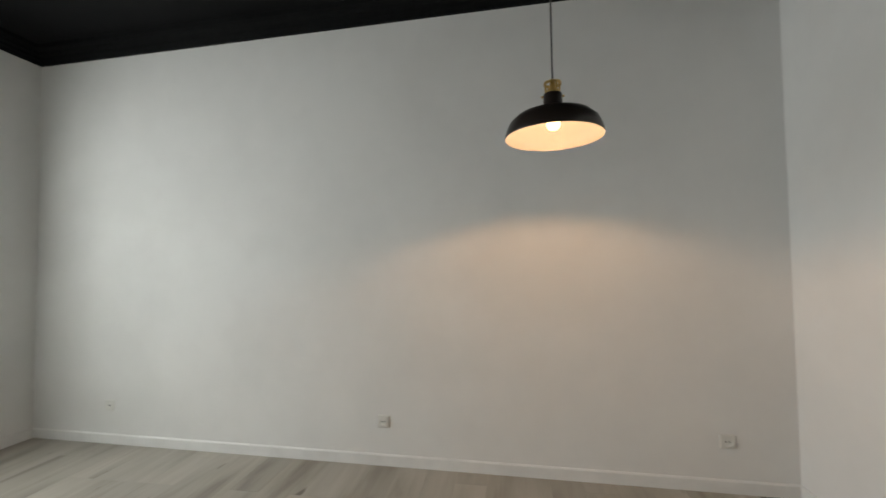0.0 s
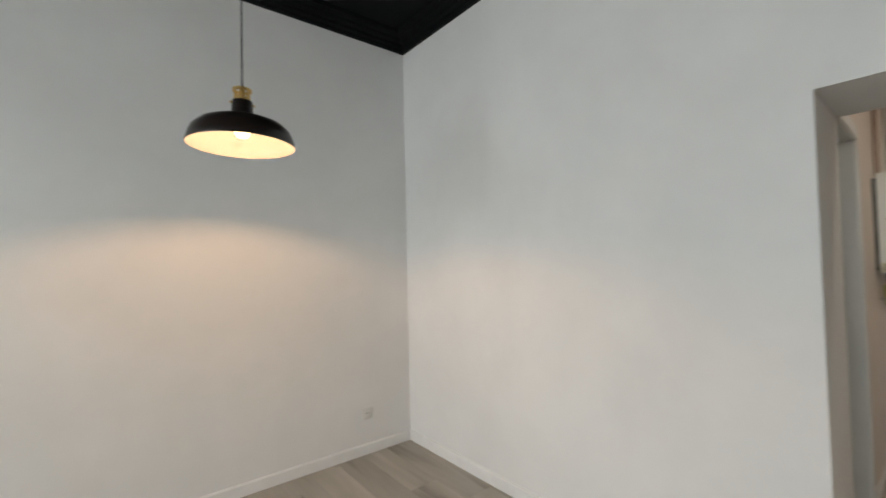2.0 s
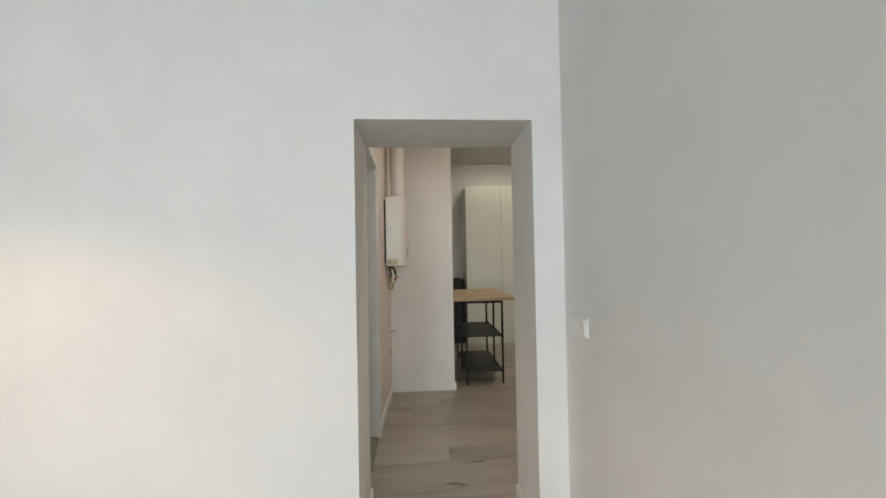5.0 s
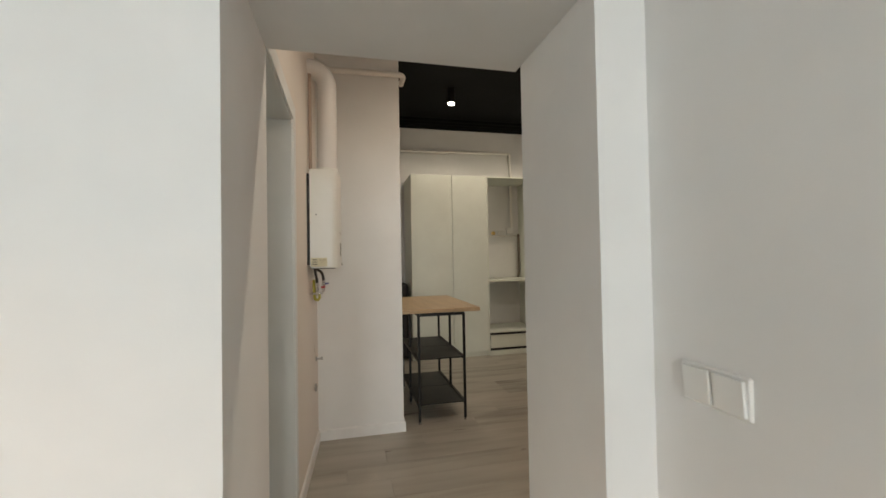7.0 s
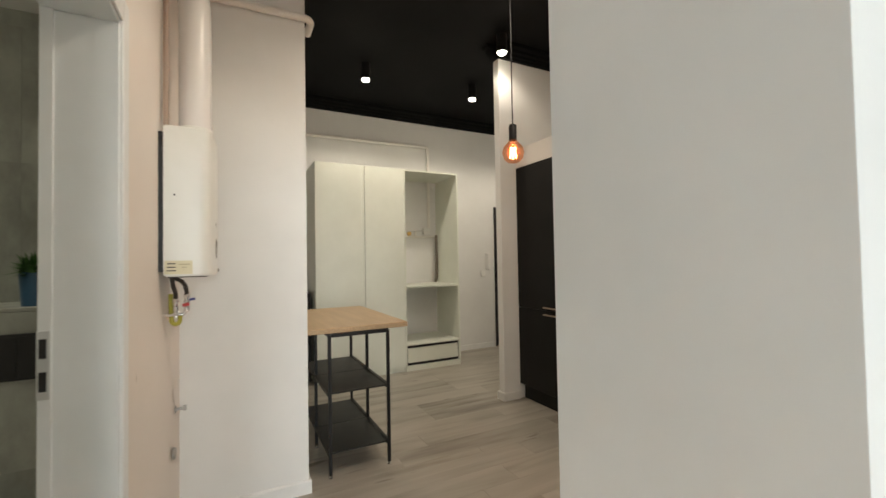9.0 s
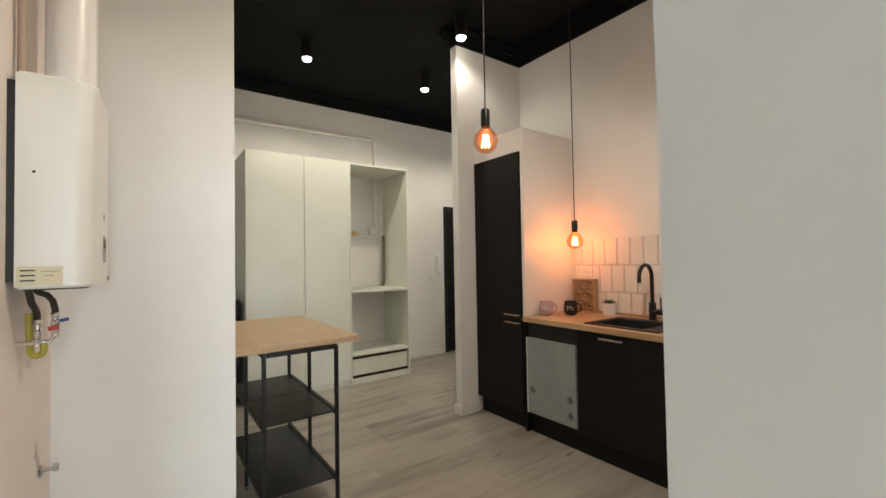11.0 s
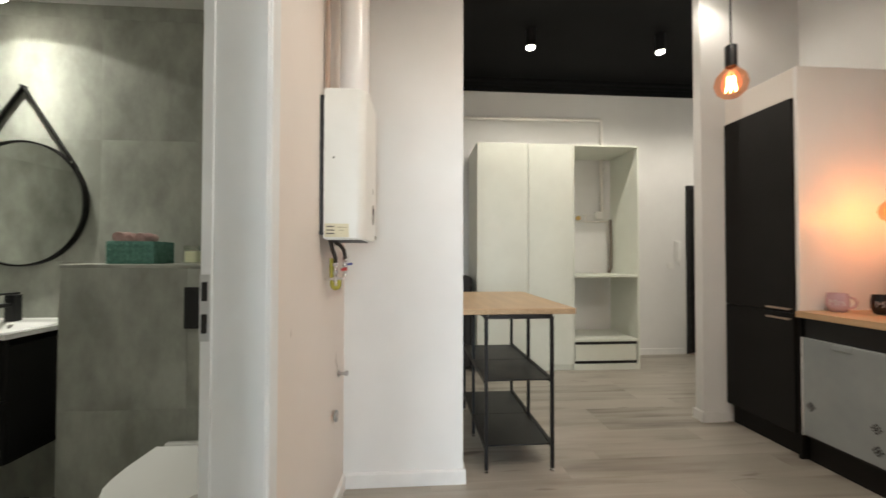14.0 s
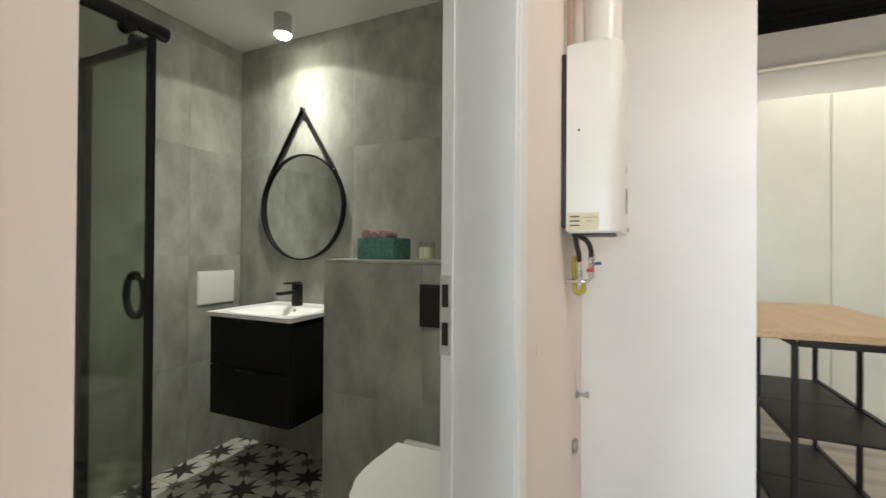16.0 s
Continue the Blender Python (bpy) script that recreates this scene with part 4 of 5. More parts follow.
def base_unit(name, label, x0, x1, front=True):
    ob = thing(name, label, "cabinet", ((x0 + x1) / 2, -2.9, 0), group="kitchen base cabinets")
    part("body", box((x0 + 0.001, YK + 0.03, 0.14), (x1 - 0.001, KF - 0.022, 0.64)), FRONT_BLACK, ob)
    part("plinth", box((x0 + 0.001, KF - 0.07, 0), (x1 - 0.001, KF - 0.055, 0.138)), FRONT_BLACK, ob)
    d = part("door", box((x0 + 0.0015, KF - 0.02, 0.14), (x1 - 0.0015, KF, 0.826), 0.002), FRONT_BLACK, ob)
    return ob, d


sink_unit, d = base_unit("sink_cabinet", "matt black base cabinet below the sink", 1.31, 1.9)
pull(d, 1.56, 1.716, KF + 0.001, 0.795)
cu, d = base_unit("base_cabinet", "matt black base cabinet at the end of the run", 0.9, 1.309)
pull(d, 1.0, 1.156, KF + 0.001, 0.795)
cu, d = base_unit("base_cabinet", "matt black base cabinet by the wall", 0.475, 0.899)

dw = thing("dishwasher", "pale grey built-in dishwasher without its furniture front", "dishwasher", (2.12, -2.9, 0))
part("body", box((1.91, YK + 0.05, 0.14), (2.352, KF - 0.03, 0.815)), DARK_PLASTIC, dw)
part("plinth", box((1.902, KF - 0.07, 0), (2.355, KF - 0.055, 0.138)), FRONT_BLACK, dw)
pn = part("door_panel", box((1.915, KF - 0.029, 0.16), (2.342, KF - 0.004, 0.713), 0.003), GREY_FRONT, dw, "pale grey steel door")
part("control_strip", box((1.905, KF - 0.045, 0.715), (2.345, KF - 0.031, 0.824), 0.002), DARK_PLASTIC, dw, "black control strip")
part("side_rail", box((2.346, KF - 0.02, 0.15), (2.353, KF - 0.006, 0.713), 0.001), TRIM, dw, "white edge strip")
part("grip", box((2.07, KF - 0.004, 0.68), (2.17, KF + 0.004, 0.708), 0.003), GREY_FRONT, pn)
for gx, gz in ((1.965, 0.34), (2.295, 0.33), (1.96, 0.235)):
    bm = bmesh.new()
    for k in range(2):
        m = Matrix.Translation((gx, KF - 0.003, gz)) @ Matrix.Rotation(radians(45 + 90 * k), 4, "Y")
        box((-0.022, -0.0005, -0.003), (0.022, 0.0012, 0.003), bm=bm, m=m)
    for q in ((-0.02, 0), (0.02, 0), (0, 0.02), (0, -0.02)):
        box((gx + q[0] - 0.005, KF - 0.0035, gz + q[1] - 0.005), (gx + q[0] + 0.005, KF - 0.002, gz + q[1] + 0.005), bm=bm)
    part("fixing_mark", bm, INK, pn, "dark fixing template mark")

# sink and tap
sk = thing("kitchen_sink", "black composite inset sink in the oak worktop", "sink", (1.62, -2.85, WT))
bm = bmesh.new()
for a, b in (((SX0, SY0), (SX1, SY0 + 0.075)), ((SX0, SY1 - 0.03), (SX1, SY1)), ((SX0, SY0 + 0.0755), (SX0 + 0.1, SY1 - 0.0305)), ((SX1 - 0.03, SY0 + 0.0755), (SX1, SY1 - 0.0305))):
    box((a[0], a[1], WT - 0.001), (b[0], b[1], WT + 0.009), 0.003, bm)
part("rim", bm, SINK, sk)
bm = bmesh.new()
X0, X1, Y0, Y1, zb = SX0 + 0.101, SX1 - 0.031, SY0 + 0.076, SY1 - 0.031, WT - 0.17
box((X0, Y0, zb), (X1, Y1, zb + 0.008), bm=bm)
for a, b in (((X0, Y0), (X0 + 0.006, Y1)), ((X1 - 0.006, Y0), (X1, Y1)), ((X0 + 0.0061, Y0), (X1 - 0.0061, Y0 + 0.006)), ((X0 + 0.0061, Y1 - 0.006), (X1 - 0.0061, Y1))):
    box((a[0], a[1], zb + 0.008), (b[0], b[1], WT + 0.002), bm=bm)
part("bowl", bm, SINK, sk)
part("drain", lathe([(0.04, 0), (0.036, 0.003), (0, 0.002)], ((X0 + X1) / 2, (Y0 + Y1) / 2, zb + 0.009), 20), CHROME, sk, "chrome drain", True)
tp = thing("kitchen_tap", "black swan-neck kitchen mixer tap", "tap", (1.643, -3.1, WT))
tx, ty = 1.643, -3.1
part("base", lathe([(0, WT + 0.001), (0.026, WT + 0.001), (0.026, WT + 0.012), (0.023, WT + 0.014), (0.023, WT + 0.12), (0.012, WT + 0.125), (0, WT + 0.125)], (tx, ty, 0), 24), STEEL_BLACK, tp, smooth=True)
pts = [(tx, ty, WT + 0.12), (tx, ty, WT + 0.3)] + arc((tx, ty + 0.08, WT + 0.3), (0, -1, 0), (0, 0, 1), 0.08, 0, 180, 14)[1:] + [(tx, ty + 0.16, WT + 0.265)]
part("neck", tube(pts, 0.0125, 16), STEEL_BLACK, tp, smooth=True)
part("aerator", tube([(tx, ty + 0.16, WT + 0.265), (tx, ty + 0.16, WT + 0.252)], 0.013, 16), CHROME, tp, "chrome aerator", True)
part("valve", tube([(tx - 0.01, ty, WT + 0.06), (tx - 0.075, ty + 0.01, WT + 0.06)], 0.02, 18), STEEL_BLACK, tp, smooth=True)
part("lever", tube([(tx - 0.062, ty + 0.01, WT + 0.07), (tx - 0.062, ty + 0.01, WT + 0.16)], 0.005, 10), STEEL_BLACK, tp, smooth=True)


def mug(at, mat, ink, turn, label):
    ob = thing("mug", label, "mug", at, group="mugs on the worktop")
    x, y, z = at
    prof = [(0, 0.002), (0.032, 0), (0.044, 0.012), (0.051, 0.035), (0.051, 0.07), (0.046, 0.1), (0.046, 0.106), (0.043, 0.106), (0.043, 0.094), (0.046, 0.06), (0.034, 0.012), (0, 0.01)]
    part("body", lathe([(r, h) for r, h in prof], at, 32), mat, ob, smooth=True)
    a = radians(turn)
    out = Vector((math.cos(a), math.sin(a), 0))
    part("handle", tube(arc(Vector(at) + out * 0.047 + Vector((0, 0, 0.055)), out, (0, 0, 1), 0.031, -95, 95, 12), 0.006, 10), mat, ob, smooth=True)
    curve = bpy.data.curves.new("lettering", "FONT")
    curve.body, curve.size, curve.extrude, curve.align_x, curve.align_y = ink[0], 0.05, 0.0003, "CENTER", "CENTER"
    tmp = bpy.data.objects.new("tmp", curve)
    scene.collection.objects.link(tmp)
    me = bpy.data.meshes.new_from_object(tmp.evaluated_get(bpy.context.evaluated_depsgraph_get()))
    bpy.data.objects.remove(tmp)
    face = math.atan2(-0.306 - y, 0.232 - x)
    for v in me.vertices:
        b = face + v.co.x / 0.0512
        v.co = Vector((0.0516 * math.cos(b), 0.0516 * math.sin(b), 0.055 + v.co.y))
    me.materials.append(ink[1])
    t = new("lettering", me)
    t.parent = ob


mug((2.302, -2.785, WT), LILAC, ("Mrs", LIGHT_INK), -140, "lilac mug with white handwritten lettering")
mug((2.177, -2.915, WT), BLACK_GLAZE, ("Mr", LIGHT_INK), -140, "black mug with white handwritten lettering")

cf = thing("cork_box", "wooden frame box filled with wine corks", "box", (2.19, -3.15, WT))
cx0, cx1, cz0, cz1 = 2.115, 2.325, WT + 0.001, WT + 0.265
for lo, hi in (((cx0, -3.185, cz0), (cx0 + 0.014, -3.135, cz1)), ((cx1 - 0.014, -3.185, cz0), (cx1, -3.135, cz1)),
               ((cx0 + 0.0142, -3.185, cz0), (cx1 - 0.0142, -3.135, cz0 + 0.014)), ((cx0 + 0.0142, -3.185, cz1 - 0.014), (cx1 - 0.0142, -3.135, cz1))):
    part("frame_bar", box(lo, hi, 0.002), PINE, cf)
part("back", box((cx0 + 0.015, -3.184, cz0 + 0.015), (cx1 - 0.015, -3.18, cz1 - 0.015)), DARK_PLASTIC, cf)
rng = random.Random(5)
for r in range(7):
    for c in range(4):
        x, z = cx0 + 0.037 + c * 0.045 + (0.008 if r % 2 else -0.008), cz0 + 0.034 + r * 0.0325
        a = rng.uniform(-0.6, 0.6)
        d = Vector((math.cos(a), 0, math.sin(a))) * 0.021
        p = Vector((x, -3.158 + rng.uniform(-0.006, 0.006), z))
        part("cork", tube([p - d, p + d], 0.0165, 10), CORK, cf)
part("glass", box((cx0 + 0.015, -3.141, cz0 + 0.015), (cx1 - 0.015, -3.1385, cz1 - 0.015)), CANDLE_GLASS, cf).visible_shadow = False


def spiky_plant(name, label, at, pot_mat, r, h, leaf_len, count, seed, spread):
    ob = thing(name, label, "plant", at)
    x, y, z = at
    part("pot", lathe([(0, 0), (r * 0.86, 0), (r, h * 0.95), (r, h), (r * 0.9, h), (r * 0.88, h * 0.86), (0, h * 0.86)], at, 28), pot_mat, ob, smooth=True)
    part("soil", lathe([(r * 0.87, h * 0.87), (0, h * 0.9)], at, 20), SUBFLOOR, ob)
    rg = random.Random(seed)
    bm = bmesh.new()
    for k in range(count):
        a, tilt, ln = rg.uniform(0, 6.28), rg.uniform(0.1, spread), leaf_len * rg.uniform(0.6, 1.1)
        d = Vector((math.cos(a) * math.sin(tilt), math.sin(a) * math.sin(tilt), math.cos(tilt)))
        s = Vector((-math.sin(a), math.cos(a), 0))
        b = Vector((x + math.cos(a) * r * rg.uniform(0, 0.6), y + math.sin(a) * r * rg.uniform(0, 0.6), z + h * 0.87))
        w = leaf_len * 0.1
        mid, tip = b + d * ln * 0.55 + Vector((0, 0, 0.006)), b + d * ln - Vector((0, 0, 0.01 * tilt))
        v = [bm.verts.new(q) for q in (b - s * w * 0.5, b + s * w * 0.5, mid + s * w, tip, mid - s * w)]
        bm.faces.new((v[0], v[1], v[2], v[4]))
        bm.faces.new((v[4], v[2], v[3]))
    part("leaves", bm, LEAF, ob)


spiky_plant("potted_succulent", "small succulent in a white pot on the worktop", (1.985, -3.125, WT), PVC, 0.052, 0.09, 0.05, 70, 3, 1.35)
spiky_plant("potted_plant", "green leafy plant in a blue pot on the cistern ledge", (1.99, 0.435, 1.1445), BLUE_POT, 0.06, 0.13, 0.1, 260, 8, 1.4)
ws = power_socket((2.197, YK + 0.012, 1.185), (0, 1, 0), "power_socket")

# ---- bathroom things ----
LXF, LYL = 1.897, 1.078
led = structure("wall_cistern", box((LXF + 0.012, 0.2, 0.0), (XP - 0.012, LYL - 0.012, 1.128)), GROUT, "low boxed cistern wall clad in concrete-look tiles")
part("ledge_slab", box((LXF, 0.205, 1.1285), (XP - 0.013, LYL, 1.1445), 0.002), CONCRETE, led)
bt = thing("flush_plate", "matt black toilet flush plate", "flush plate", (LXF, 0.47, 0.955))
part("plate", box((LXF - 0.012, 0.343, 0.88), (LXF - 0.0005, 0.588, 1.05), 0.003), DARK_PLASTIC, bt)
for ya, yb in ((0.353, 0.461), (0.466, 0.578)):
    part("button", box((LXF - 0.0145, ya, 0.89), (LXF - 0.0122, yb, 1.04), 0.001), DARK_PLASTIC, bt)

wc = thing("toilet", "white wall-hung toilet with closed lid", "toilet", (1.65, 0.47, 0.05))


def d_shape(x_back, x_front, yc, half, n=14, pw=2.3):
    pts = [(x_back, yc - half), (x_back, yc + half)]
    mid = x_back - 0.16
    ln = mid - x_front
    for k in range(n + 1):
        a = math.pi / 2 - math.pi * k / n
        c, s = math.cos(a), math.sin(a)
        pts.append((mid - ln * abs(c) ** (2 / pw), yc + half * math.copysign(abs(s) ** (2 / pw), s)))
    return pts


bm = bmesh.new()
rings = []
for z, bk, fr, hf in ((0.06, LXF - 0.001, 1.62, 0.10), (0.12, LXF - 0.001, 1.52, 0.13), (0.24, LXF - 0.001, 1.42, 0.165), (0.36, LXF - 0.001, 1.375, 0.178), (0.405, LXF - 0.001, 1.37, 0.18)):
    rings.append([bm.verts.new((x, y, z)) for x, y in d_shape(bk, fr, 0.455, hf)])
for a, b in zip(rings, rings[1:]):
    for k in range(len(a)):
        bm.faces.new((a[k], a[(k + 1) % len(a)], b[(k + 1) % len(b)], b[k]))
bm.faces.new(rings[0][::-1])
bm.faces.new(rings[-1])
part("bowl", bm, CERAMIC, wc, smooth=True)
bm = prism(d_shape(1.82, 1.362, 0.455, 0.183), 0.407, 0.422)
bmesh.ops.bevel(bm, geom=[e for e in bm.edges if abs(e.verts[0].co.z - e.verts[1].co.z) < 1e-4], offset=0.004, segments=2, affect="EDGES")
part("seat", bm, CERAMIC, wc, smooth=True)
bm = prism(d_shape(1.80, 1.36, 0.455, 0.185), 0.424, 0.446)
bmesh.ops.bevel(bm, geom=[e for e in bm.edges if abs(e.verts[0].co.z - e.verts[1].co.z) < 1e-4], offset=0.008, segments=3, affect="EDGES")
part("lid", bm, CERAMIC, wc, smooth=True)
part("hinge_bar", box((1.802, 0.3, 0.42), (1.83, 0.61, 0.45), 0.006, segs=2), CERAMIC, wc)

va = thing("vanity_unit", "matt black wall-hung vanity with two drawers", "cabinet", (2.0, 1.445, 0.38))
VY0, VY1, VX = 1.19, 1.70, 1.805
part("body", box((VX + 0.02, VY0, 0.382), (XP - 0.014, VY1, 0.832), 0.002), FRONT_BLACK, va)
for za, zb in ((0.384, 0.621), (0.626, 0.857)):
    dr = part("drawer", box((VX, VY0 + 0.001, za), (VX + 0.0195, VY1 - 0.001, zb), 0.002), FRONT_BLACK, va)
    part("handle", box((VX - 0.012, 1.385, zb - 0.012), (VX - 0.0005, 1.515, zb - 0.002), 0.001), STEEL_BLACK, dr)
ba = thing("washbasin", "white ceramic washbasin on the vanity", "washbasin", (2.0, 1.445, 0.86))
bm = bmesh.new()
bx0, bx1, by0, by1, zt = 1.79, XP - 0.013, 1.175, 1.715, 0.88
nx, ny = 36, 36
grid = [[None] * (ny + 1) for _ in range(nx + 1)]
for i in range(nx + 1):
    for j in range(ny + 1):
        u, v = i / nx, j / ny
        x, y = bx0 + u * (bx1 - bx0), by0 + v * (by1 - by0)
        du, dv = (u - 0.42) / 0.33, (v - 0.5) / 0.40
        rr = (abs(du) ** 7 + abs(dv) ** 7) ** (1 / 7)
        t = max(0.0, min(1.0, (1.0 - rr) / 0.45))
        z = zt - 0.04 * (t * t * (3 - 2 * t)) - (0.003 if 0.03 < u < 0.97 and 0.03 < v < 0.97 else 0)
        grid[i][j] = bm.verts.new((x, y, z))
for i in range(nx):
    for j in range(ny):
        bm.faces.new((grid[i][j], grid[i + 1][j], grid[i + 1][j + 1], grid[i][j + 1]))
edge = [e for e in bm.edges if e.is_boundary]
ext = bmesh.ops.extrude_edge_only(bm, edges=edge)
for v in [g for g in ext["geom"] if isinstance(g, bmesh.types.BMVert)]:
    v.co.z = 0.861
part("basin", bm, CERAMIC, ba, smooth=True)
part("drain", lathe([(0.022, 0), (0.018, 0.006), (0, 0.006)], (1.96, 1.445, 0.8375), 20), CHROME, ba, smooth=True)
part("overflow", lathe([(0.01, 0), (0.009, 0.004), (0.006, 0.004), (0, 0.003)], 0, 14, m=Matrix.Translation((2.105, 1.445, 0.863)) @ Matrix.Rotation(radians(-50), 4, "Y")), STUB, ba, smooth=True)
tap = thing("basin_tap", "matt black single lever basin tap", "tap", (2.17, 1.49, 0.876))
part("column", box((2.15, 1.47, 0.8765), (2.192, 1.512, 0.998), 0.004, segs=2), STEEL_BLACK, tap)
part("spout", box((2.03, 1.475, 0.945), (2.152, 1.507, 0.962), 0.003), STEEL_BLACK, tap)
part("lever", box((2.08, 1.477, 1.0), (2.19, 1.505, 1.009), 0.002), STEEL_BLACK, tap)

MY = 1.53
mi = thing("round_mirror", "round wall mirror in a black frame on a leather strap", "mirror", (2.22, MY, 1.43))
mm = Matrix.Translation((XP - 0.013, MY, 1.43)) @ Matrix.Rotation(radians(-90), 4, "Y")
part("frame", lathe([(0.295, 0.0), (0.303, 0.0), (0.303, 0.026), (0.295, 0.026), (0.295, 0.02), (0.295, 0.0)], 0, 64, m=mm), LEATHER, mi, "black leather rim", True)
part("mirror_glass", lathe([(0, 0.019), (0.2935, 0.019), (0.2935, 0.014), (0, 0.014)], 0, 64, m=Matrix.Translation((-0.019, 0, 0)) @ Matrix.Translation(mm.translation) @ Matrix.Rotation(radians(-2.4), 4, "Z") @ Matrix.Translation(-mm.translation) @ Matrix.Translation((0.019, 0, 0)) @ mm), MIRROR, mi, "silvered glass")
for sgn in (-1, 1):
    a = Vector((XP - 0.027, MY - 0.003, 1.996))
    ang = radians(35)
    b = Vector((XP - 0.027, MY + sgn * 0.306 * math.cos(ang), 1.43 + 0.306 * math.sin(ang)))
    d = (b - a).normalized()
    n = Vector((1, 0, 0)).cross(d)
    bm = bmesh.new()
    vs = []
    for x in (-0.0115, 0.0115):
        vs.append([bm.verts.new(p + Vector((x, 0, 0)) + n * w) for p in (a, b) for w in (-0.003, 0.003)])
    q0, q1 = vs
    for f in ((q0[0], q0[1], q0[3], q0[2]), (q1[0], q1[2], q1[3], q1[1]), (q0[0], q0[2], q1[2], q1[0]), (q0[1], q1[1], q1[3], q0[3]), (q0[0], q1[0], q1[1], q0[1]), (q0[2], q0[3], q1[3], q1[2])):
        bm.faces.new(f)
    part("strap", bm, LEATHER, mi)
    part("rivet", lathe([(0.006, 0), (0.004, 0.003), (0, 0.004)], 0, 10, m=Matrix.Translation(b - d * 0.03 + Vector((-0.012, 0, 0))) @ Matrix.Rotation(radians(-90), 4, "Y")), CHROME, mi)
part("hook", tube([(XP - 0.0125, MY - 0.003, 1.996), (XP - 0.043, MY - 0.003, 1.994)], 0.008, 14), STEEL_BLACK, mi, smooth=True)

bo = thing("storage_basket", "teal woven storage basket with a folded pink cloth", "basket", (1.98, 0.83, 1.1445))
bm = box((1.945, 0.744, 1.145), (2.1, 0.935, 1.241), 0.006, segs=2)
part("body", bm, GREEN, bo)
wv = bmesh.new()
for i in range(8):
    for j in range(4):
        yy, zz = 0.754 + i * 0.0235, 1.156 + j * 0.0215
        m = Matrix.Translation((1.9445, yy + 0.006, zz + 0.005)) @ Matrix.Rotation(radians(40 if (i + j) % 2 else -40), 4, "X")
        box((-0.003, -0.0095, -0.006), (0.003, 0.0095, 0.006), 0.002, wv, m)
for i in range(5):
    for j in range(4):
        m = Matrix.Translation((1.962 + i * 0.029, 0.7435, 1.161 + j * 0.0215)) @ Matrix.Rotation(radians(40 if (i + j) % 2 else -40), 4, "Y")
        box((-0.0095, -0.003, -0.006), (0.0095, 0.003, 0.006), 0.002, wv, m)
part("weave", wv, GREEN, bo, "diagonal woven strands")
cl = thing("folded_cloth", "dusty pink cloth rolled on top of the basket", "cloth", (1.99, 0.84, 1.239))
bm = bmesh.new()
for yy, rr, zz in ((0.805, 0.019, 1.257), (0.85, 0.014, 1.253), (0.892, 0.021, 1.259)):
    tube([(1.955 + 0.01 * k, yy + 0.006 * math.sin(k * 1.3), zz + 0.003 * math.sin(k * 2.1)) for k in range(10)], rr, 14, bm)
part("roll", bm, PINK, cl, smooth=True)
ca = thing("candle", "cream candle in a clear glass on the cistern ledge", "candle", (1.99, 0.605, 1.1445))
part("jar", lathe([(0, 0.001), (0.034, 0.001), (0.036, 0.004), (0.036, 0.078), (0.0335, 0.078), (0.0335, 0.006), (0, 0.006)], (1.99, 0.605, 1.1445), 28), CANDLE_GLASS, ca, "clear glass", True).visible_shadow = False
part("wax", lathe([(0, 0.007), (0.033, 0.007), (0.033, 0.056), (0, 0.054)], (1.99, 0.605, 1.1445), 28), WAX, ca, "cream wax", True)
part("wick", tube([(1.99, 0.605, 1.198), (1.991, 0.605, 1.208)], 0.001, 6), INK, ca)

ap = thing("access_panel", "white access panel in the tiled bathroom wall", "panel", (2.085, YBW, 0.96))
part("frame", box((1.965, YBW - 0.005, 0.865), (2.205, YBW - 0.0005, 1.06), 0.003), PVC, ap)
part("door", box((1.972, YBW - 0.008, 0.872), (2.198, YBW - 0.0055, 1.04), 0.002), PVC, ap)
# The second body is out of view and belongs to the added spot.
for sx, sy in ((2.047, 1.488), (1.12, 0.88)):
    ceiling_spot(sx, sy, HB, 2.32, SPOT_WHITE, "bath_spot")

shw = thing("shower_enclosure", "black framed glass shower enclosure", "shower", (1.0, 1.75, 0.03))
SXC, SYC, SZ = 1.385, 1.478, 2.015
part("post", box((SXC - 0.012, SYC - 0.012, 0.045), (SXC + 0.012, SYC + 0.012, SZ - 0.03), 0.002), STEEL_BLACK, shw)
part("door_stile", box((SXC - 0.015, 1.895, 0.045), (SXC + 0.015, 1.955, SZ - 0.06), 0.002), STEEL_BLACK, shw)
part("top_rail", box((SXC - 0.01, SYC + 0.013, SZ - 0.065), (SXC + 0.01, YBW - 0.001, SZ - 0.03), 0.002), STEEL_BLACK, shw)
part("slide_tube", tube([(XT + 0.02, SYC - 0.005, SZ), (SXC + 0.05, SYC - 0.005, SZ)], 0.028, 24), STEEL_BLACK, shw, "glossy black sliding tube", True)
for xx in (1.12, 1.3):
    part("roller", tube([(xx, SYC - 0.028, SZ - 0.03), (xx, SYC + 0.02, SZ - 0.03)], 0.022, 18), STEEL_BLACK, shw, smooth=True)
for yy in (SYC + 0.08, YBW - 0.05):
    part("bracket", tube([(SXC - 0.026, yy, SZ - 0.03), (SXC + 0.026, yy, SZ - 0.03)], 0.023, 16), STEEL_BLACK, shw, smooth=True)
part("side_pane", box((SXC - 0.004, SYC + 0.013, 0.05), (SXC + 0.004, 1.894, SZ - 0.066)), PANE, shw, "clear glass").visible_shadow = False
part("front_pane", box((XT + 0.02, SYC - 0.004, 0.05), (SXC - 0.013, SYC + 0.004, SZ - 0.03)), PANE, shw, "clear glass").visible_shadow = False
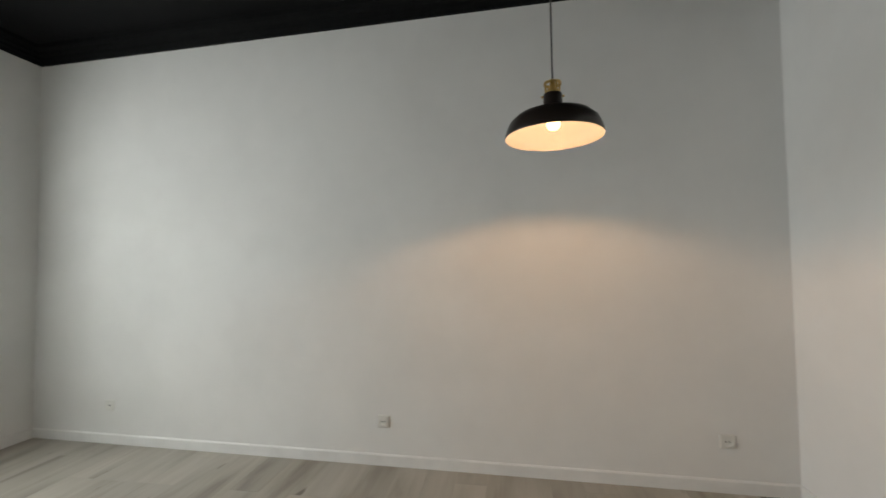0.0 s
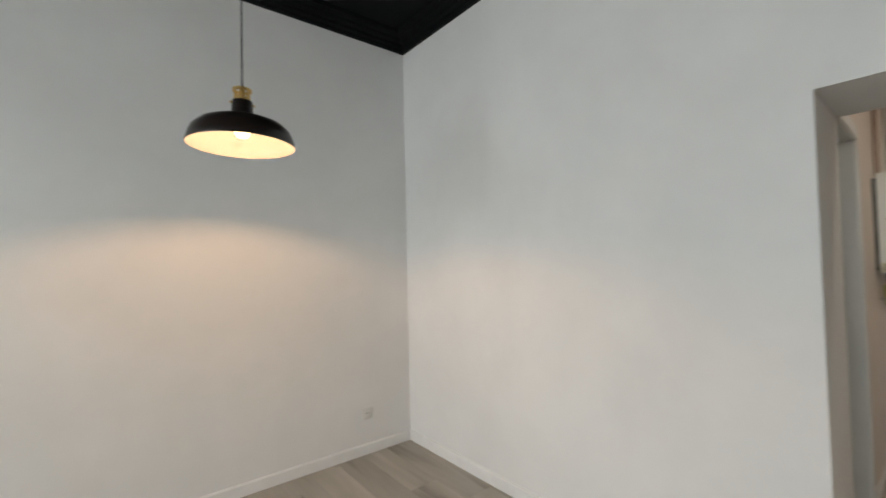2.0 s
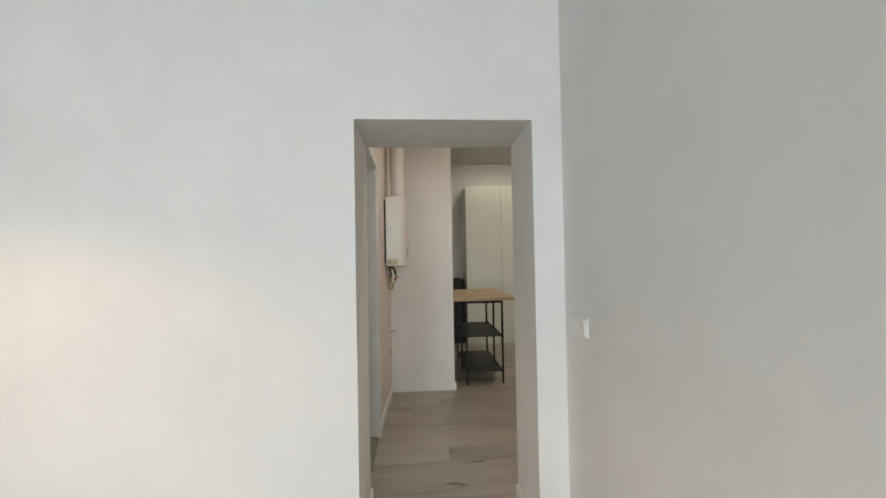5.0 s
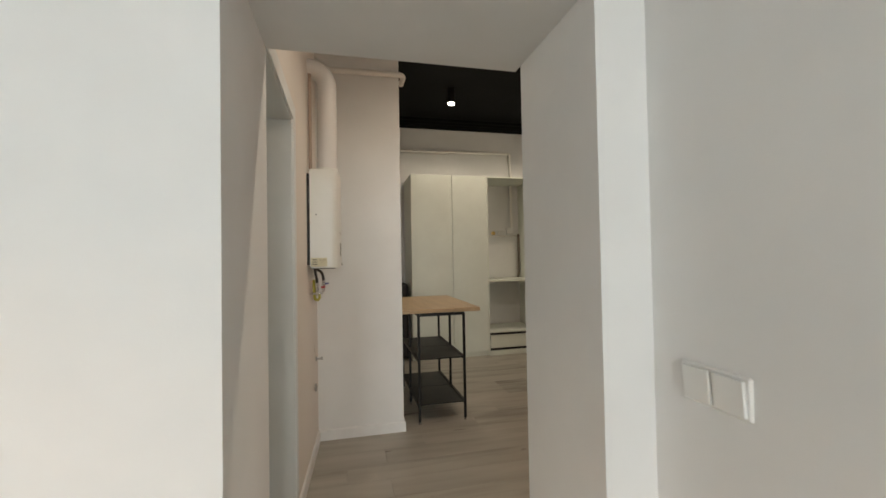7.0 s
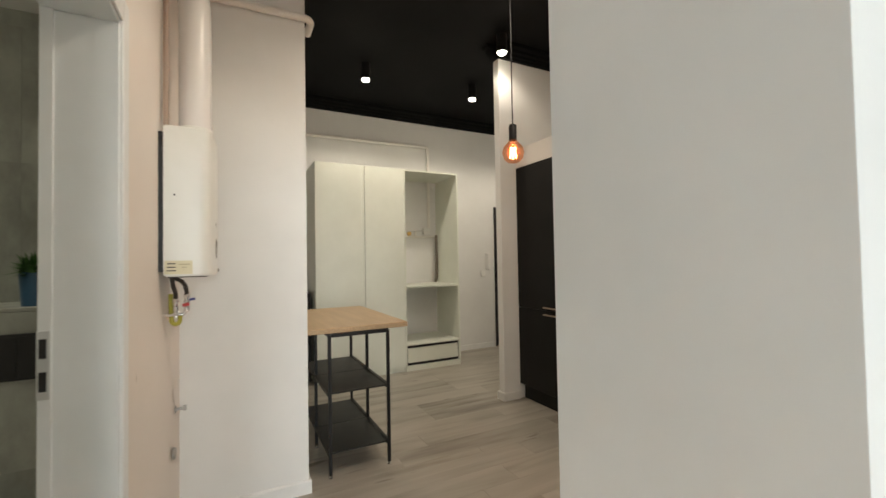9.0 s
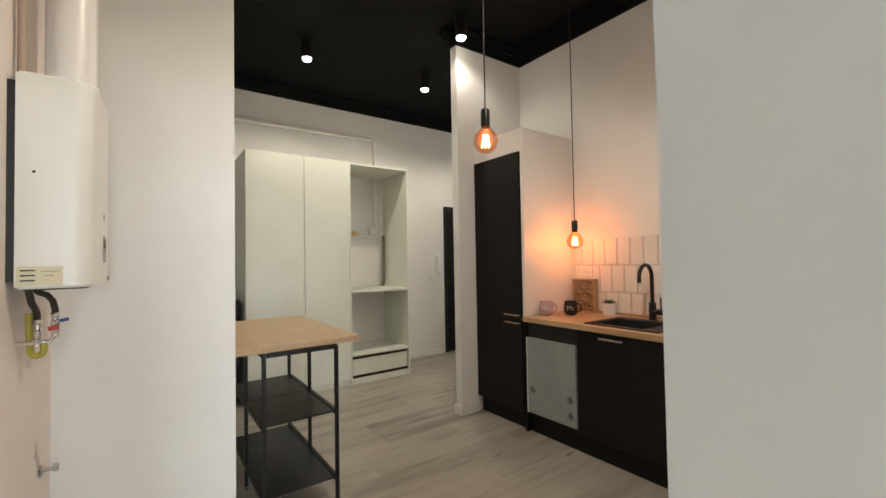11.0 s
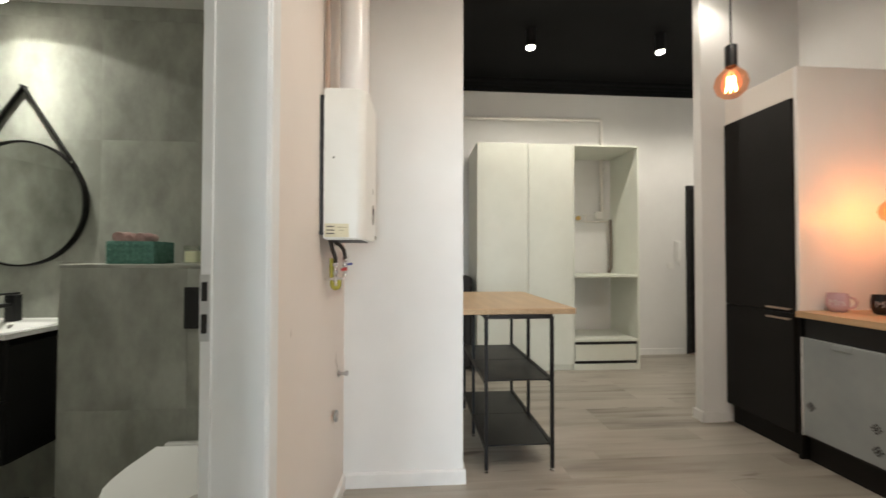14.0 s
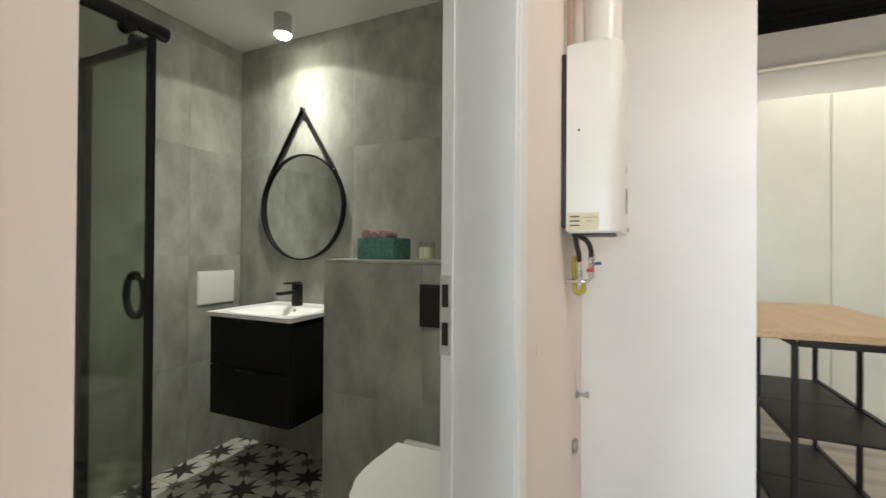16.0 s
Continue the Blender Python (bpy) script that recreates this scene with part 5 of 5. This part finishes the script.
ring = [Vector((SXC + 0.03, SYC + 0.135 + 0.06 * math.sin(2 * math.pi * k / 32), 1.0 + 0.085 * math.cos(2 * math.pi * k / 32))) for k in range(33)]
part("handle", tube(ring, 0.014, 8), STEEL_BLACK, shw, "black ring handle", True)
for zz in (0.93, 1.07):
    part("handle_mount", tube([(SXC + 0.0045, SYC + 0.1, zz), (SXC + 0.03, SYC + 0.1, zz)], 0.008, 10), STEEL_BLACK, shw, smooth=True)
part("tray", box((XT + 0.002, SYC - 0.02, 0.025), (SXC + 0.016, YBW - 0.001, 0.045), 0.004), STEEL_BLACK, shw, "low dark shower tray")

# ---- pieces of the setting: bathroom tiles, kitchen tiles, floor boards ----
MESHES = {}


def piece(name, parent, mat, size, at, bevel=0.0006):
    """A rectangular piece as an object of its own; alike pieces share one mesh."""
    key = (mat.name, *[round(s, 4) for s in size])
    if key not in MESHES:
        bm = box([-s / 2 for s in size], [s / 2 for s in size], bevel)
        me = bpy.data.meshes.new(name)
        bmesh.ops.recalc_face_normals(bm, faces=bm.faces)
        bm.to_mesh(me)
        bm.free()
        me.materials.append(mat)
        MESHES[key] = me
    ob = new(name, MESHES[key])
    ob.parent = parent
    ob.location = Vector(at) - (Vector(parent.matrix_world.translation) if parent.type == "MESH" else BASE[parent.name])
    return ob


def clad(parent, axis, face, spans, zs, out):
    """Concrete-look tiles on a wall: axis along which they run, the tile face's place, joints along and up."""
    g = 0.0002
    for a, b in zip(spans, spans[1:]):
        for c, d in zip(zs, zs[1:]):
            t = 0.0118
            if axis == "y":
                piece("tile", parent, CONCRETE, (t, b - a - 2 * g, d - c - 2 * g), (face + out * t / 2, (a + b) / 2, (c + d) / 2), 0.0004)
            else:
                piece("tile", parent, CONCRETE, (b - a - 2 * g, t, d - c - 2 * g), ((a + b) / 2, face + out * t / 2, (c + d) / 2), 0.0004)


pier = bpy.data.objects["wall_pier"]
back = bpy.data.objects["wall_bath_back"]
clad(pier, "y", XP - 0.012, [0.205, 0.58, 1.18, 1.78, YBW], [0.012, 1.15, 1.75, 2.35, HB], 1)
clad(back, "x", YBW, [XT, 0.72, 1.32, 1.92, XP - 0.013], [0.012, 0.55, 1.15, 1.75, 2.35, HB], 1)
clad(led, "y", LXF, [0.205, 0.58, LYL], [0.012, 0.55, 1.128], 1)
clad(led, "x", LYL - 0.0118, [LXF + 0.0005, XP - 0.013], [0.012, 0.55, 1.128], 1)


def star(cx, cy, r0, r1, n, z, bm, turn=0.0):
    c = bm.verts.new((cx, cy, z))
    ring = []
    for k in range(2 * n):
        r = r0 if k % 2 == 0 else r1
        a = math.pi * k / n + turn
        ring.append(bm.verts.new((cx + r * math.cos(a), cy + r * math.sin(a), z)))
    for k in range(2 * n):
        bm.faces.new((c, ring[k], ring[(k + 1) % (2 * n)]))


TS = 0.2185
me_star = []
for r0, r1, mat in ((0.1, 0.043, STAR_DARK), (0.052, 0.025, STAR_BROWN)):
    bm = bmesh.new()
    star(0, 0, r0, r1, 8, 0, bm)
    me = bpy.data.meshes.new("star_print")
    bm.to_mesh(me)
    bm.free()
    me.materials.append(mat)
    me_star.append(me)
FX0, FX1, FY0, FY1 = XT + 0.003, XP - 0.013, 0.21, YBW - 0.003
for i in range(9):
    for j in range(9):
        cx, cy = 2.065 + (1 - i) * TS, 1.96 - j * TS
        x0, x1, ya, yb = max(cx - TS / 2, FX0), min(cx + TS / 2, FX1), max(cy - TS / 2, FY0), min(cy + TS / 2, FY1)
        if x1 - x0 < 0.03 or yb - ya < 0.03:
            continue
        mid = Vector(((x0 + x1) / 2, (ya + yb) / 2, 0.0175))
        t = piece("tile", bath_floor, STAR_BASE, (x1 - x0 - 0.002, yb - ya - 0.002, 0.01), mid, 0.0008)
        if x1 - x0 > TS - 0.001 and yb - ya > TS - 0.001:
            s = new("star_print", me_star[0])
        else:
            cut = bmesh.new()
            star(cx - mid.x, cy - mid.y, 0.1, 0.043, 8, 0, cut)
            for co, no in (((x1 - mid.x, 0, 0), (1, 0, 0)), ((x0 - mid.x, 0, 0), (-1, 0, 0)), ((0, yb - mid.y, 0), (0, 1, 0)), ((0, ya - mid.y, 0), (0, -1, 0))):
                bmesh.ops.bisect_plane(cut, geom=cut.verts[:] + cut.edges[:] + cut.faces[:], plane_co=co, plane_no=no, clear_outer=True)
            me = bpy.data.meshes.new("star_print")
            cut.to_mesh(me)
            cut.free()
            me.materials.append(STAR_DARK)
            s = new("star_print", me)
        s.parent, s.location = t, (0, 0, 0.0056)
        if cx - TS / 2 > FX0 + 0.05 and cy + TS / 2 < FY1 - 0.05:
            q = new("star_print", me_star[1])
            q.parent, q.location = t, (cx - TS / 2 - mid.x, cy + TS / 2 - mid.y, 0.0059)

kw = bpy.data.objects["wall_kitchen"]
gr = part("grout_bed", box((XT + 0.001, YK + 0.0005, WT + 0.013), (2.3585, YK + 0.004, 1.452)), PALE_GROUT, kw, "pale grout")
rows = ((WT + 0.014, 1.032, 0.0), (1.035, 1.24, 0.05), (1.243, 1.45, 0.0))
for za, zb, off in rows:
    x = 2.358 + off
    while x > XT + 0.02:
        x1, x0 = min(x, 2.3575), max(x - 0.1, XT + 0.003)
        x -= 0.103
        if x1 - x0 < 0.02:
            continue
        piece("tile", kw, TILE_WHITE, (x1 - x0, 0.009, zb - za), ((x0 + x1) / 2, YK + 0.0085, (za + zb) / 2), 0.006)

floor_ob = bpy.data.objects["floor"]
PW, PL = 0.192, 1.285


def lay(x0, x1, y0, y1, seed):
    rg = random.Random(seed)
    x = x0
    while x < x1 - 0.004:
        xe = min(x + PW, x1)
        y = y0 - rg.choice((0.1, 0.35, 0.6, 0.85, 1.1))
        while y < y1 - 0.004:
            a, b = max(y, y0), min(y + PL, y1)
            y += PL
            if b - a > 0.01:
                piece("plank", floor_ob, LAMINATE, (round(xe - x, 3) - 0.0005, round(b - a, 3) - 0.0005, 0.012), ((x + xe) / 2, (a + b) / 2, -0.006), 0.0006)
        x = xe


lay(XL, XB, YC, YAL, 1)
lay(XB, XT, DRB, 0.05, 2)
lay(XT, 2.268, YK, 0.05, 3)
lay(2.268, XF, YE, 0.3, 4)
